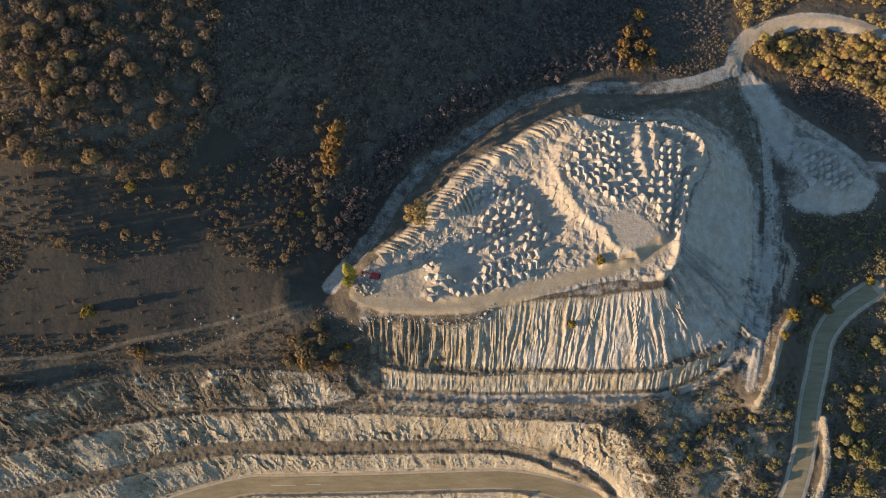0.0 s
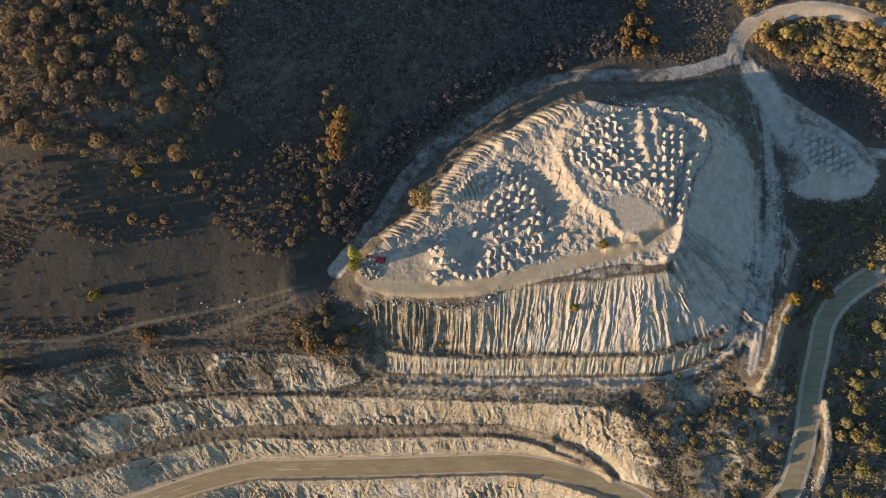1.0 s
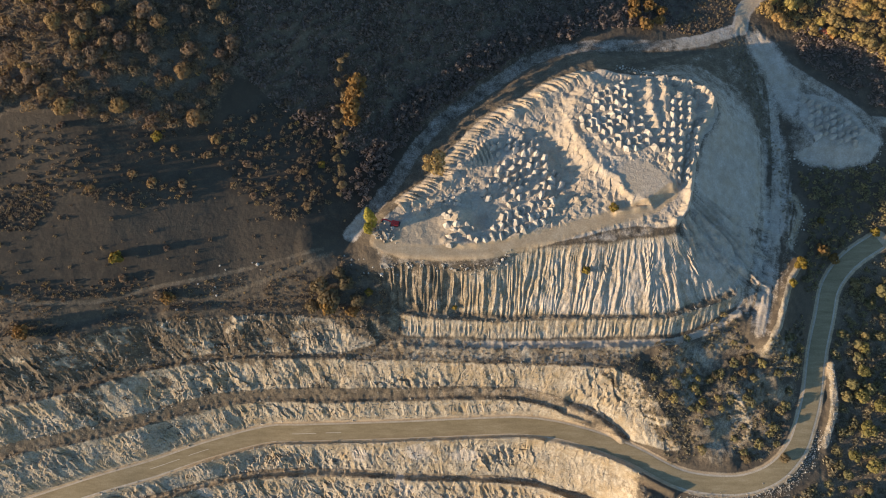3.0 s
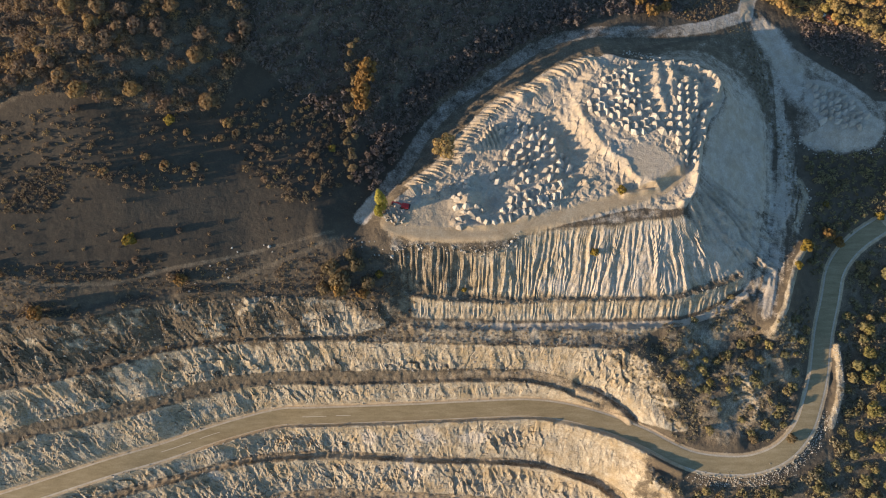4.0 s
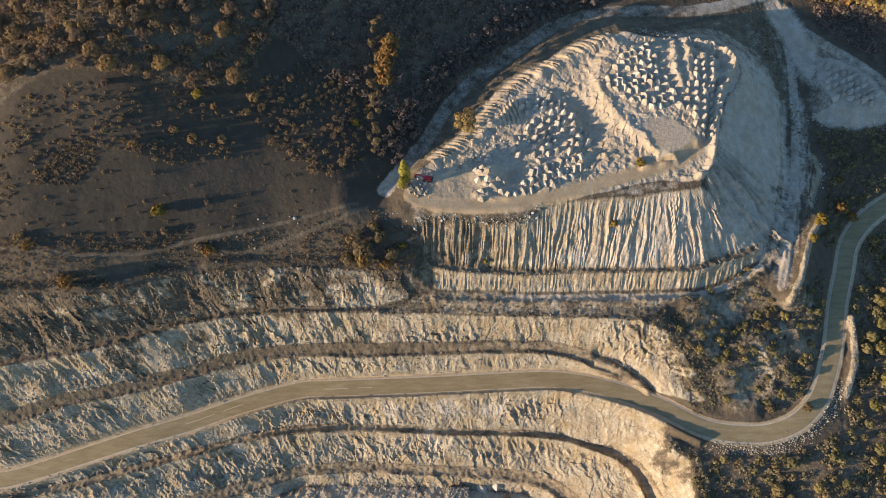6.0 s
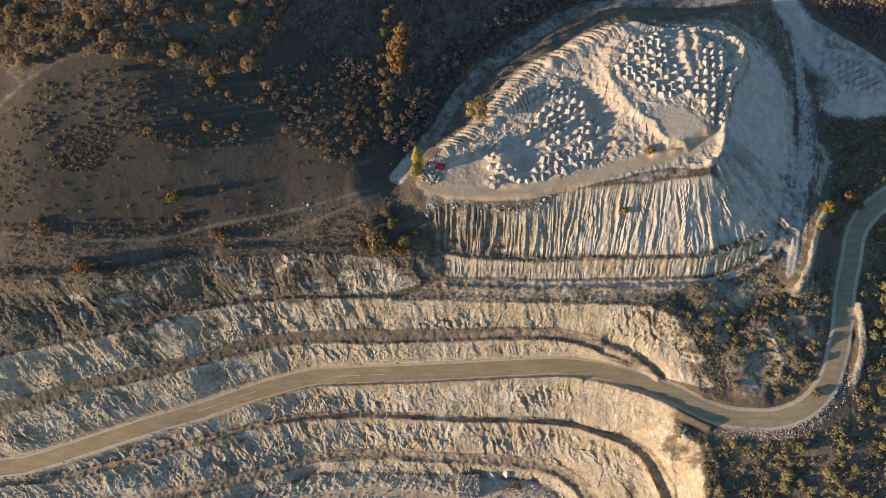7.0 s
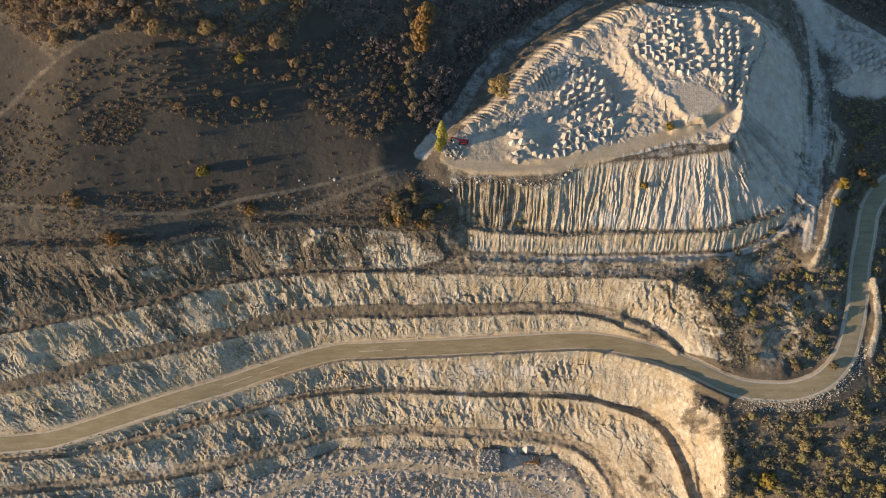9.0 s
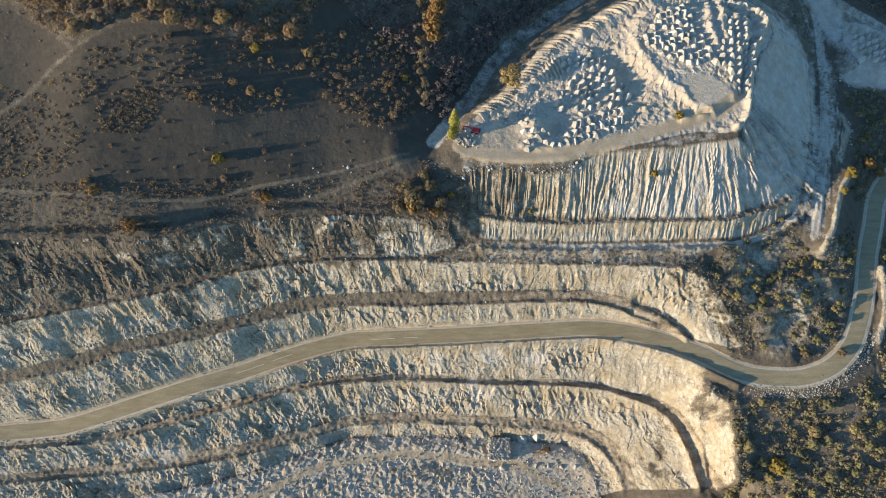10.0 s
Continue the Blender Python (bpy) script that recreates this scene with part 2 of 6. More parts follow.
BENCH_A = [(-13.7, 84.8, -19), (1.7, 82.6, -20.5), (18.5, 82, -21.5), (32.6, 81.4, -21.5), (60.7, 82.5, -21.5), (88.9, 82.8, -21.5), (117.3, 83.5, -22), (129.2, 87.2, -22.5), (141.6, 91, -23.5), (155, 96, -25)]
BENCH_A_TOE = [(-13, 75.5, -25.5), (4.5, 75.1, -26.5), (32.9, 74.8, -27.5), (61.4, 74.9, -28), (89.9, 75.5, -28), (104.2, 75.8, -28), (121.6, 76.8, -28.5), (133.5, 80.3, -28.5), (145.8, 85.9, -28.5), (154.4, 90.9, -28)]
CLIFF_CREST = [(-25.9, 81.4, -15), (-39.4, 81.4, -13), (-61, 82.2, -11), (-82.4, 82.1, -9.5), (-103.4, 80.8, -8), (-123.9, 78.9, -6), (-143.6, 74.3, -4), (-170.2, 67, -2), (-190.2, 66.3, -1), (-212.8, 66, 0), (-232.6, 65.8, 1), (-322.6, 61.8, 3)]
CLIFF_TOE = [(-23.8, 72.3, -27), (-40.7, 67.5, -28.5), (-63.2, 66.8, -28), (-85.6, 66.7, -27.5), (-107.9, 66.3, -27), (-135.5, 62.3, -27), (-162.4, 54.9, -27.5), (-189.1, 47.7, -28), (-216.3, 43, -29), (-243.1, 37.1, -30), (-328.1, 21.1, -32)]
BENCH_B = [(-327.8, 17.2, -33), (-242.8, 33.2, -31), (-216.4, 39.3, -30.5), (-189.3, 43.6, -29.8), (-162.6, 50.7, -29.3), (-135.7, 58.2, -29), (-108.1, 62.5, -29), (-85.7, 63.9, -29), (-63.3, 64.2, -29.3), (-40.7, 64.3, -29.8), (-18.1, 64.3, -29.8), (4.5, 63.2, -29.8), (32.7, 62.6, -29.8), (60.8, 61.9, -29.3), (77.6, 61, -28.8), (91.4, 60.1, -28.3), (102.3, 55.7, -29), (111.1, 47.1, -33), (118.7, 38.1, -38), (124.3, 30.3, -43), (127.3, 19.6, -47)]
BENCH_B_TOE = [(-333.2, 3, -56), (-253.2, 13, -52), (-224.8, 19.8, -50), (-202.4, 26.6, -48.5), (-182.7, 30.2, -48), (-154.7, 37.2, -47.5), (-140.5, 40.6, -47), (-126.4, 44.8, -46.5), (-112.2, 48.5, -46.5), (-97.8, 50.6, -46.5), (-77.4, 52, -46.5), (-54, 52.3, -46.5), (-24.6, 52.3, -46.5), (4.7, 52.9, -46.5), (28.2, 52.9, -46.5), (45.8, 53.2, -46.5), (63.3, 49.2, -47), (77.7, 44.4, -48), (89.1, 37.9, -49), (97.7, 33.2, -50), (103.5, 27, -50.3)]
BENCH_C = [(-332.9, -2.4, -57.5), (-252.9, 7.6, -53.5), (-224.5, 13, -52), (-202.3, 20.6, -50.5), (-182.6, 23.9, -50), (-154.5, 30.3, -49.5), (-140.5, 34.5, -49), (-126.3, 38.4, -48.5), (-112.1, 41.6, -48.5), (-97.6, 44.4, -48), (-77.3, 45.6, -48), (-53.8, 45, -48), (-24.6, 45.6, -48), (4.7, 46.4, -48), (34, 46.7, -48), (48.6, 45.6, -48), (63.2, 42.2, -49), (71.9, 38, -50), (81, 34.4, -50.6)]
BENCH_D_TOE = [(-339.2, -26.1, -83.8), (-249.2, -22.1, -79.3), (-222.3, -18.9, -79.5), (-198.5, -13.6, -79.5), (-180.4, -8.3, -79), (-162.1, -3.9, -78.5), (-137.6, 2.1, -78), (-116, 8.2, -77.5), (-97.2, 11.8, -77), (-68.8, 13.9, -77), (-31.3, 12.5, -77), (-5.3, 10.9, -77), (26.4, 10.2, -77), (42.2, 9.9, -77), (57.8, 7.3, -77), (73.2, 3.3, -77), (88.5, -1, -77), (97.2, -6.5, -77), (103, -14.6, -77), (107.8, -24.9, -77), (111.7, -36.5, -77), (114.2, -47.7, -77)]
BENCH_D = [(-339.4, -30.3, -85.3), (-249.4, -25.3, -80.8), (-222.2, -23.3, -81), (-198.3, -18, -80.8), (-180.3, -13, -80.5), (-162.1, -8.3, -80), (-137.6, -1.7, -79.5), (-116, 4, -79), (-97.2, 7.6, -78.5), (-68.8, 9.4, -78.5), (-31.3, 8.7, -78.5), (-5.3, 7.1, -78.5), (26.4, 6.7, -78.5), (42.2, 6, -78.5), (57.9, 3.8, -78.5), (73.2, -0.9, -78.5), (85.3, -5.5, -78.5), (92.4, -11.5, -78.5), (97.3, -21.9, -78.5), (101.1, -33.6, -78.5), (104, -47.7, -78.5)]
BENCH_E_TOE = [(-339.2, -43.5, -91.5), (-289.2, -40.5, -90.5), (-271.3, -38.8, -91), (-241.3, -36, -92), (-210.6, -33.1, -92.5), (-179.8, -28.1, -92.5), (-148.7, -23.7, -92.5), (-117.5, -16.1, -92.5), (-85.9, -7.5, -93), (-53.5, -5.4, -93), (-21, -7.7, -93), (11.4, -8.7, -93), (43.7, -11.3, -93), (56.2, -16.6, -93), (65.3, -22.7, -93), (72.3, -33.3, -93), (76.1, -48, -93)]
BENCH_E = [(-339.3, -48.5, -93.5), (-289.3, -45.5, -92.5), (-271.3, -44.1, -93), (-241.3, -41.3, -94), (-210.3, -39, -94), (-179.6, -35.6, -94.5), (-148.5, -30.3, -94.5), (-117.4, -22.2, -94.5), (-85.9, -13, -95), (-53.5, -11.5, -95), (-21, -13.2, -95), (11.4, -14.8, -95), (37.1, -18, -95), (49.8, -21.7, -95), (58.8, -28.7, -95), (64.5, -36.3, -95), (68.2, -48.1, -95)]
PIT_FLOOR = [(-272.4, -58.8, -100), (-211.2, -51.8, -100.5), (-171.3, -44.6, -101), (-133.9, -35.7, -101), (-105.7, -25, -101), (-86.5, -18.9, -101), (-53.8, -18.3, -101), (-21, -19.4, -101), (11.7, -20.7, -101), (37.8, -22.7, -101), (48.8, -28.6, -101), (54.5, -39.2, -101), (56.7, -51.2, -101)]
PIT_EAST = [(106.8, -1.6, -49.2), (115.8, -5.8, -50), (116.8, -17.6, -52), (116, -31.2, -53), (114.5, -47.1, -54)]
RING = [(-50.4, 114.1, -2), (-37, 120.2, -2.5), (-26.5, 135, -3.5), (-16.9, 149.2, -5), (-7, 168.4, -6), (4.8, 183.2, -6.3), (19.9, 196, -6.3), (35.4, 207.7, -6.2), (51.2, 220, -6), (67.1, 227.6, -5.8), (87.3, 231.3, -5.7), (108, 231.5, -6), (130.3, 232.7, -7), (150.3, 237, -8.5), (167.9, 244.4, -10)]
EAST_TOE = [(161.9, 106.7, -25), (167.8, 120.7, -25), (172, 136.6, -24.5), (175.8, 153, -24), (177.8, 172.8, -22.5), (176.5, 189.3, -20.5), (172.8, 202.1, -18), (165.6, 216.3, -14.5), (152.8, 226.4, -10.5), (139.6, 227.1, -8.5), (117, 225.2, -7), (94.8, 223.2, -6.3)]
EAST_TRACK = [(178.2, 242.9, -12), (185.1, 228, -15), (188.2, 209.5, -18), (188, 186.3, -21.5), (186.1, 166.1, -23), (182.2, 143.2, -24.5), (177, 120.9, -25.5), (172.9, 105.6, -26.3), (169.7, 90.7, -27.5), (165.4, 77.8, -29)]
EAST_RIDGE = [(190.6, 113.6, -27), (184.4, 105.6, -26.5), (179.5, 93.6, -27), (175.1, 81.9, -28), (168.1, 70.6, -29.5)]
NORTH_ROAD = [(173, 246.8, -10), (176.1, 257.8, -9.8), (185, 267.8, -9), (197.8, 273.2, -7.6), (213.3, 276.2, -6), (228.2, 275.1, -5), (242.7, 270.9, -4.5), (256.7, 263.5, -4.5)]
POND_ROAD = [(181.1, 239.4, -12.5), (195.9, 226.1, -15), (210.3, 215.5, -16), (224.2, 204.8, -16.5), (237.3, 192.4, -17), (248, 191.9, -18)]
POND_RIM = [(202.3, 211.4, -18.5), (216.3, 207.4, -17.5), (229.4, 198.6, -17), (234.8, 188.6, -17), (231.8, 179.6, -17.5), (219.6, 176.5, -18), (206.2, 182.5, -18.5), (200.8, 194.2, -18.5)]
POND_TOE = [(193.5, 174.5, -22.5), (203.4, 168.5, -23.5), (221.1, 166.2, -24), (238, 170.3, -23.5), (246.9, 184, -21)]
HILLSIDE = [(-159.4, 172.1, 34.8), (-140.6, 188.4, 39.1), (-173.6, 199.3, 43.8), (-116.2, 170.7, 24.4), (-76.7, 221, 35.8), (-125.9, 160.6, 20.1), (-209.7, 150.3, 28.8), (-237.7, 172.9, 24.7), (-200.2, 89.1, 10.1), (-182, 72.5, 4.5), (-228.9, 97, 9), (-142.7, 105.6, 7.6), (-52.2, 154.6, 6.7), (-59.8, 99.3, 1.1), (32, 217.7, -0.6), (114.7, 256.2, -5.9), (238.5, 234.9, -10.7), (218, 250.5, -17), (136.4, 42.7, -38.2), (158.3, 38.1, -40.9), (200, 49.6, -46.2), (228.9, 93.2, -42.2), (216.7, 67.8, -44.4), (163.4, -17.9, -53.8)]
SLOPES = [(137.9, -35.4, -58.2), (194.4, 136.6, -23.2), (166.5, 90.9, -29.9), (-37, 177.3, 5), (-61.1, 129.5, 5), (-39, 100.5, -3), (-49.9, 92.9, -6), (-89.7, 89.5, -4), (-114.4, 90.3, 3.4), (-128.6, 108.6, 6.6), (-177.8, 89.1, 6), (-152.4, 87, 4), (-79.2, 187.7, 18), (-52.4, 207.9, 18), (-10.1, 204.6, 4), (-24.5, 218, 14), (-62.5, 156.1, 7), (-86.9, 160.1, 11), (-104, 128.5, 7), (147.1, 62.7, -33), (132.6, 65.3, -31.5), (160, 66, -35), (177.9, 52.6, -41), (143.3, 24.8, -44)]
GROUND_SPOTS = [(160.5, 24.9, -44.5), (184.6, 74.8, -35), (189.8, 92.3, -33), (200.6, 123.1, -31), (219.1, 139.5, -31), (213.7, 154.5, -27), (239.8, 155.5, -29), (245.8, 146.4, -32), (131.7, 48.8, -35), (198.9, 22.4, -48), (223.6, 36.2, -46), (213.2, -1.9, -52), (187.9, -39.4, -55), (152.4, -12.1, -53), (234.1, 223, -16), (203.4, 233.3, -14.5), (157.5, 249.7, -9), (134.6, 241.5, -8), (47.9, 251.7, 2), (79.8, 267, -3), (-11, 249.5, 22)]
HAUL = [(-24, 116), (-12, 111), (4, 110), (18, 110.4), (31, 111.5), (45, 114.7), (59, 118.5), (76, 123.6), (92, 128), (108, 133), (117, 140)]
MEADOW_TRACK = [(-300, 92), (-204, 85.6), (-178, 84), (-152, 85.6), (-127, 92.5), (-101, 98), (-75, 105), (-50, 112)]
SCRUB_TRACK = [(-103, 88), (-82, 95), (-61, 103.4), (-45, 111)]
HILL_PATH = [(-260, 120), (-240, 133), (-226, 146), (-213, 155), (-196, 165), (-185, 168)]
HILL_PATH_FORK = [(-213, 155), (-229, 168), (-249, 180), (-290, 200)]
PIT_ROAD = [(-150, -58), (-127, -46), (-114, -39), (-99, -34.5), (-79, -31), (-53, -28.3), (-31, -30), (-15, -33), (11, -35), (60, -60)]

# ---- the terrain ----
def xy(line):
    return np.array([p[:2] for p in line], float)


def smooth_line(line, step):
    """A polyline resampled by Catmull-Rom, about every step metres."""
    p = np.array(line, float)
    p = np.vstack([2 * p[0] - p[1], p, 2 * p[-1] - p[-2]])
    out = []
    for a, b, c, d in zip(p, p[1:], p[2:], p[3:]):
        k = max(1, int(np.linalg.norm((c - b)[:2]) / step))
        for t in np.arange(k) / k:
            out.append(0.5 * (2 * b + (c - a) * t + (2 * a - 5 * b + 4 * c - d) * t ** 2 + (3 * b - a - 3 * c + d) * t ** 3))
    return np.array(out + [p[-2]])


def offset(line, d):
    """The line moved d metres to its left."""
    p = np.array(line, float)
    g = np.gradient(p[:, :2], axis=0)
    g /= np.linalg.norm(g, axis=1)[:, None]
    q = p.copy()
    q[:, 0] -= g[:, 1] * d
    q[:, 1] += g[:, 0] * d
    return q


X0, X1, Y0, Y1, STEP = -312.0, 285.0, -78.0, 306.0, 0.55
far = np.array([3, 8, 18, 40, 80, 150, 300, 600, 1100, 2000, 3500.0])
XS = np.concatenate([X0 - far[::-1], np.arange(X0, X1, STEP), X1 + far])
YS = np.concatenate([Y0 - far[::-1], np.arange(Y0, Y1, STEP), Y1 + far])
GX, GY = np.meshgrid(XS, YS)

ROAD_LINE = smooth_line(ROAD, 4)
ROAD_HALF = 4.6
ring_line = smooth_line(RING[1:], 6)
road_up, road_down = offset(ROAD_LINE, ROAD_HALF + 0.6), offset(ROAD_LINE, -ROAD_HALF - 0.6)
OUTER = [(-3900, -3700, -60), (0, -3700, -40), (3900, -3700, -60), (3900, 0, -40), (3900, 3900, 0), (0, 3900, 60), (-3900, 3900, 80), (-3900, 0, 20),
         (-420, -40, -92), (-420, 15, -62), (-420, 70, 2), (-420, 130, 14), (-420, 200, 30), (-420, 330, 60), (-250, 330, 62), (-120, 330, 60), (-20, 330, 34),
         (80, 330, -2), (180, 330, -9), (300, 330, -8), (340, 250, -22), (340, 150, -32), (340, 60, -46), (340, -60, -56), (250, -130, -58), (150, -130, -60),
         (110, -130, -58), (60, -130, -100), (-100, -130, -100), (-280, -130, -101), (-420, -130, -98), (-100, -420, -60), (-280, 280, 58), (-200, 260, 56), (-120, 280, 52)]


def stretch(line, x0, x1):
    return [tuple(p) for p in line if x0 <= p[0] <= x1 and p[1] < 60]


def triangulated_height():
    """Heights over the grid from the lines, by a constrained triangulation."""
    from mathutils.geometry import delaunay_2d_cdt
    pts, edges = [], []
    lines = [smooth_line(v, 6) for v in (RIM, RIM_NORTH, GULLY_CREST, GULLY_TOE, BENCH_A, BENCH_A_TOE, CLIFF_CREST, CLIFF_TOE, BENCH_B, BENCH_B_TOE, BENCH_C,
             BENCH_D_TOE, BENCH_D, BENCH_E_TOE, BENCH_E, PIT_FLOOR, PIT_EAST, EAST_TOE, EAST_RIDGE, NORTH_ROAD, POND_ROAD, POND_RIM, POND_TOE)]
    lines += [road_up[::2], road_down[::2], offset(ring_line, 2.8), offset(ring_line, -2.8)]
    et = smooth_line(EAST_TRACK, 6)
    lines += [offset(et, 3), offset(et, -3)]
    for line in lines:
        k = len(pts)
        pts += [tuple(map(float, p)) for p in line]
        edges += [(i, i + 1) for i in range(k, len(pts) - 1)]
    pts += HILLSIDE + SLOPES + GROUND_SPOTS + OUTER
    vs, _, tris, orig, _, _ = delaunay_2d_cdt([Vector(p[:2]) for p in pts], edges, [], 0, 0.01)
    z = np.zeros(len(vs))
    known = np.array([p[:2] for p in pts])
    for i, (v, o) in enumerate(zip(vs, orig)):
        j = o[0] if o else int(np.argmin(((known - v[:]) ** 2).sum(1)))
        z[i] = pts[j][2]
    out = np.full(GX.shape, -60.0)
    vs = np.array([v[:] for v in vs])
    for t in tris:
        a, b, c = vs[list(t)]
        i0, i1 = np.searchsorted(XS, [min(a[0], b[0], c[0]), max(a[0], b[0], c[0])])
        j0, j1 = np.searchsorted(YS, [min(a[1], b[1], c[1]), max(a[1], b[1], c[1])])
        if i0 == i1 or j0 == j1:
            continue
        x, y = GX[j0:j1, i0:i1], GY[j0:j1, i0:i1]
        d = (b[1] - c[1]) * (a[0] - c[0]) + (c[0] - b[0]) * (a[1] - c[1])
        if abs(d) < 1e-9:
            continue
        u = ((b[1] - c[1]) * (x - c[0]) + (c[0] - b[0]) * (y - c[1])) / d
        v = ((c[1] - a[1]) * (x - c[0]) + (a[0] - c[0]) * (y - c[1])) / d
        w = 1 - u - v
        m = (u >= -1e-6) & (v >= -1e-6) & (w >= -1e-6)
        out[j0:j1, i0:i1][m] = (u * z[t[0]] + v * z[t[1]] + w * z[t[2]])[m]
    return out


def blur(a, sigma):
    """Gaussian blur in cells."""
    r = max(1, int(sigma * 2.5))
    k = np.exp(-0.5 * (np.arange(-r, r + 1) / sigma) ** 2)
    k /= k.sum()
    p = np.pad(a, ((r, r), (0, 0)), mode="edge")
    b = sum(w * p[i:i + a.shape[0]] for i, w in enumerate(k))
    p = np.pad(b, ((0, 0), (r, r)), mode="edge")
    return sum(w * p[:, i:i + a.shape[1]] for i, w in enumerate(k))


def lattice(ix, iy, seed):
    h = (ix.astype(np.int64) * 374761393 + iy.astype(np.int64) * 668265263 + seed * 974711) & 0xFFFFFFFF
    h = ((h ^ (h >> 13)) * 1274126177) & 0xFFFFFFFF
    return ((h ^ (h >> 16)) & 0xFFFF) / 65535.0


def value_noise(x, y, seed=0):
    ix, iy = np.floor(x), np.floor(y)
    fx, fy = x - ix, y - iy
    fx, fy = fx * fx * (3 - 2 * fx), fy * fy * (3 - 2 * fy)
    a, b = lattice(ix, iy, seed), lattice(ix + 1, iy, seed)
    c, d = lattice(ix, iy + 1, seed), lattice(ix + 1, iy + 1, seed)
    return (a + (b - a) * fx) * (1 - fy) + (c + (d - c) * fx) * fy


def fbm(x, y, octaves=4, gain=0.5, seed=0):
    s, a, t = 0, 1.0, 0
    for o in range(octaves):
        s = s + a * value_noise(x * 2 ** o + 17.3 * o, y * 2 ** o - 9.1 * o, seed + o)
        t += a
        a *= gain
    return s / t


def ridged(x, y, octaves=3, seed=0):
    s, a, t = 0, 1.0, 0
    for o in range(octaves):
        s = s + a * (1 - np.abs(2 * value_noise(x * 2 ** o + 5.7 * o, y * 2 ** o + 3.3 * o, seed + o) - 1))
        t += a
        a *= 0.5
    return s / t


def inside(poly):
    """1 within the polygon, over the grid."""
    p = xy(poly)
    out = np.zeros(GX.shape, bool)
    i0, i1 = np.searchsorted(XS, [p[:, 0].min(), p[:, 0].max()])
    j0, j1 = np.searchsorted(YS, [p[:, 1].min(), p[:, 1].max()])
    x, y = GX[j0:j1, i0:i1], GY[j0:j1, i0:i1]
    m = np.zeros(x.shape, bool)
    for a, b in zip(p, np.roll(p, -1, 0)):
        if a[1] != b[1]:
            m ^= ((a[1] > y) != (b[1] > y)) & (x < (b[0] - a[0]) * (y - a[1]) / (b[1] - a[1]) + a[0])
    out[j0:j1, i0:i1] = m
    return out.astype(float)


def between(a, b):
    return inside(list(map(tuple, xy(a))) + list(map(tuple, xy(b)))[::-1])


def near(line, reach):
    """Distance to the line, up to reach, the length along it and the side, over the grid."""
    p = xy(line)
    dist, along, side = np.full(GX.shape, float(reach)), np.zeros(GX.shape), np.zeros(GX.shape)
    s = 0.0
    for a, b in zip(p, p[1:]):
        l = np.linalg.norm(b - a)
        i0, i1 = np.searchsorted(XS, [min(a[0], b[0]) - reach, max(a[0], b[0]) + reach])
        j0, j1 = np.searchsorted(YS, [min(a[1], b[1]) - reach, max(a[1], b[1]) + reach])
        x, y = GX[j0:j1, i0:i1] - a[0], GY[j0:j1, i0:i1] - a[1]
        t = np.clip((x * (b - a)[0] + y * (b - a)[1]) / l ** 2, 0, 1)
        d = np.hypot(x - t * (b - a)[0], y - t * (b - a)[1])
        m = d < dist[j0:j1, i0:i1]
        dist[j0:j1, i0:i1][m] = d[m]
        along[j0:j1, i0:i1][m] = (s + t * l)[m]
        side[j0:j1, i0:i1][m] = np.sign((b - a)[0] * y - (b - a)[1] * x)[m]
        s += l
    return dist, along, side


def strip(line, half, soft=1.0):
    d, _, _ = near(line, half + 3 * soft)
    return np.clip((half + soft / 2 - d) / soft, 0, 1)


H = blur(triangulated_height(), 1.6)
made = np.zeros(GX.shape)
for line in (RIM, RIM_NORTH, GULLY_TOE, BENCH_A_TOE, CLIFF_TOE, BENCH_B, PIT_EAST, EAST_TRACK, EAST_RIDGE, RING, NORTH_ROAD, POND_ROAD, POND_RIM, POND_TOE, ROAD_LINE, BENCH_D, BENCH_E):
    made = np.maximum(made, strip(line, 9, 8))
made = np.maximum(made, strip(CLIFF_CREST, 4.5, 3))
made = np.maximum(made, inside(RIM + RIM_NORTH))
IN = (slice(11, -11), slice(11, -11))
H[IN] = H[IN] * made[IN] + blur(blur(H[IN], 14), 14) * (1 - made[IN])
NARROW = (GX > X0) & (GX < X1) & (GY > Y0) & (GY < Y1)

# what covers the ground
gully = between(GULLY_CREST, GULLY_TOE)
plateau = inside(RIM + RIM_NORTH)
heap_east = inside(RIM[12:] + EAST_TRACK[:9] + GULLY_TOE[:11:-1])
heap_north = inside(RIM_NORTH + [tuple(p) for p in offset(ring_line, -3)][::1])
rock = between(CLIFF_CREST, CLIFF_TOE)
for crest, toe in ((BENCH_B, BENCH_B_TOE), (BENCH_C, stretch(road_up, -340, 81)), (stretch(road_down, -340, 107), BENCH_D_TOE), (BENCH_D, BENCH_E_TOE), (BENCH_E, PIT_FLOOR)):
    rock = np.maximum(rock, between(crest, toe))
rock = np.maximum(rock, inside(PIT_EAST + BENCH_D_TOE[::-1][:9] + stretch(road_down, 60, 107)))
rock = np.maximum(rock, 0.3 * inside([(-27, 81.4), (-13, 85), (-12, 75.5), (-24, 72.3)]))
shelf = between(BENCH_A, BENCH_A_TOE)
ROAD_BANK = [(205, 64), (205.5, 55), (204.5, 45), (201.5, 36), (197, 25)]
KNOLL_SCAR = [(154, 47), (158, 40), (161, 35), (158.5, 29)]
GULCH = [(193, 150), (196, 141), (191, 131), (188, 124)]
banks = np.maximum.reduce([strip(ROAD_BANK, 1.8, 1.5), strip(KNOLL_SCAR, 0.9, 1.2), strip(EAST_RIDGE, 1.8, 1.5), 0.75 * strip(GULCH, 2.2, 3)])
soil = np.zeros(GX.shape)
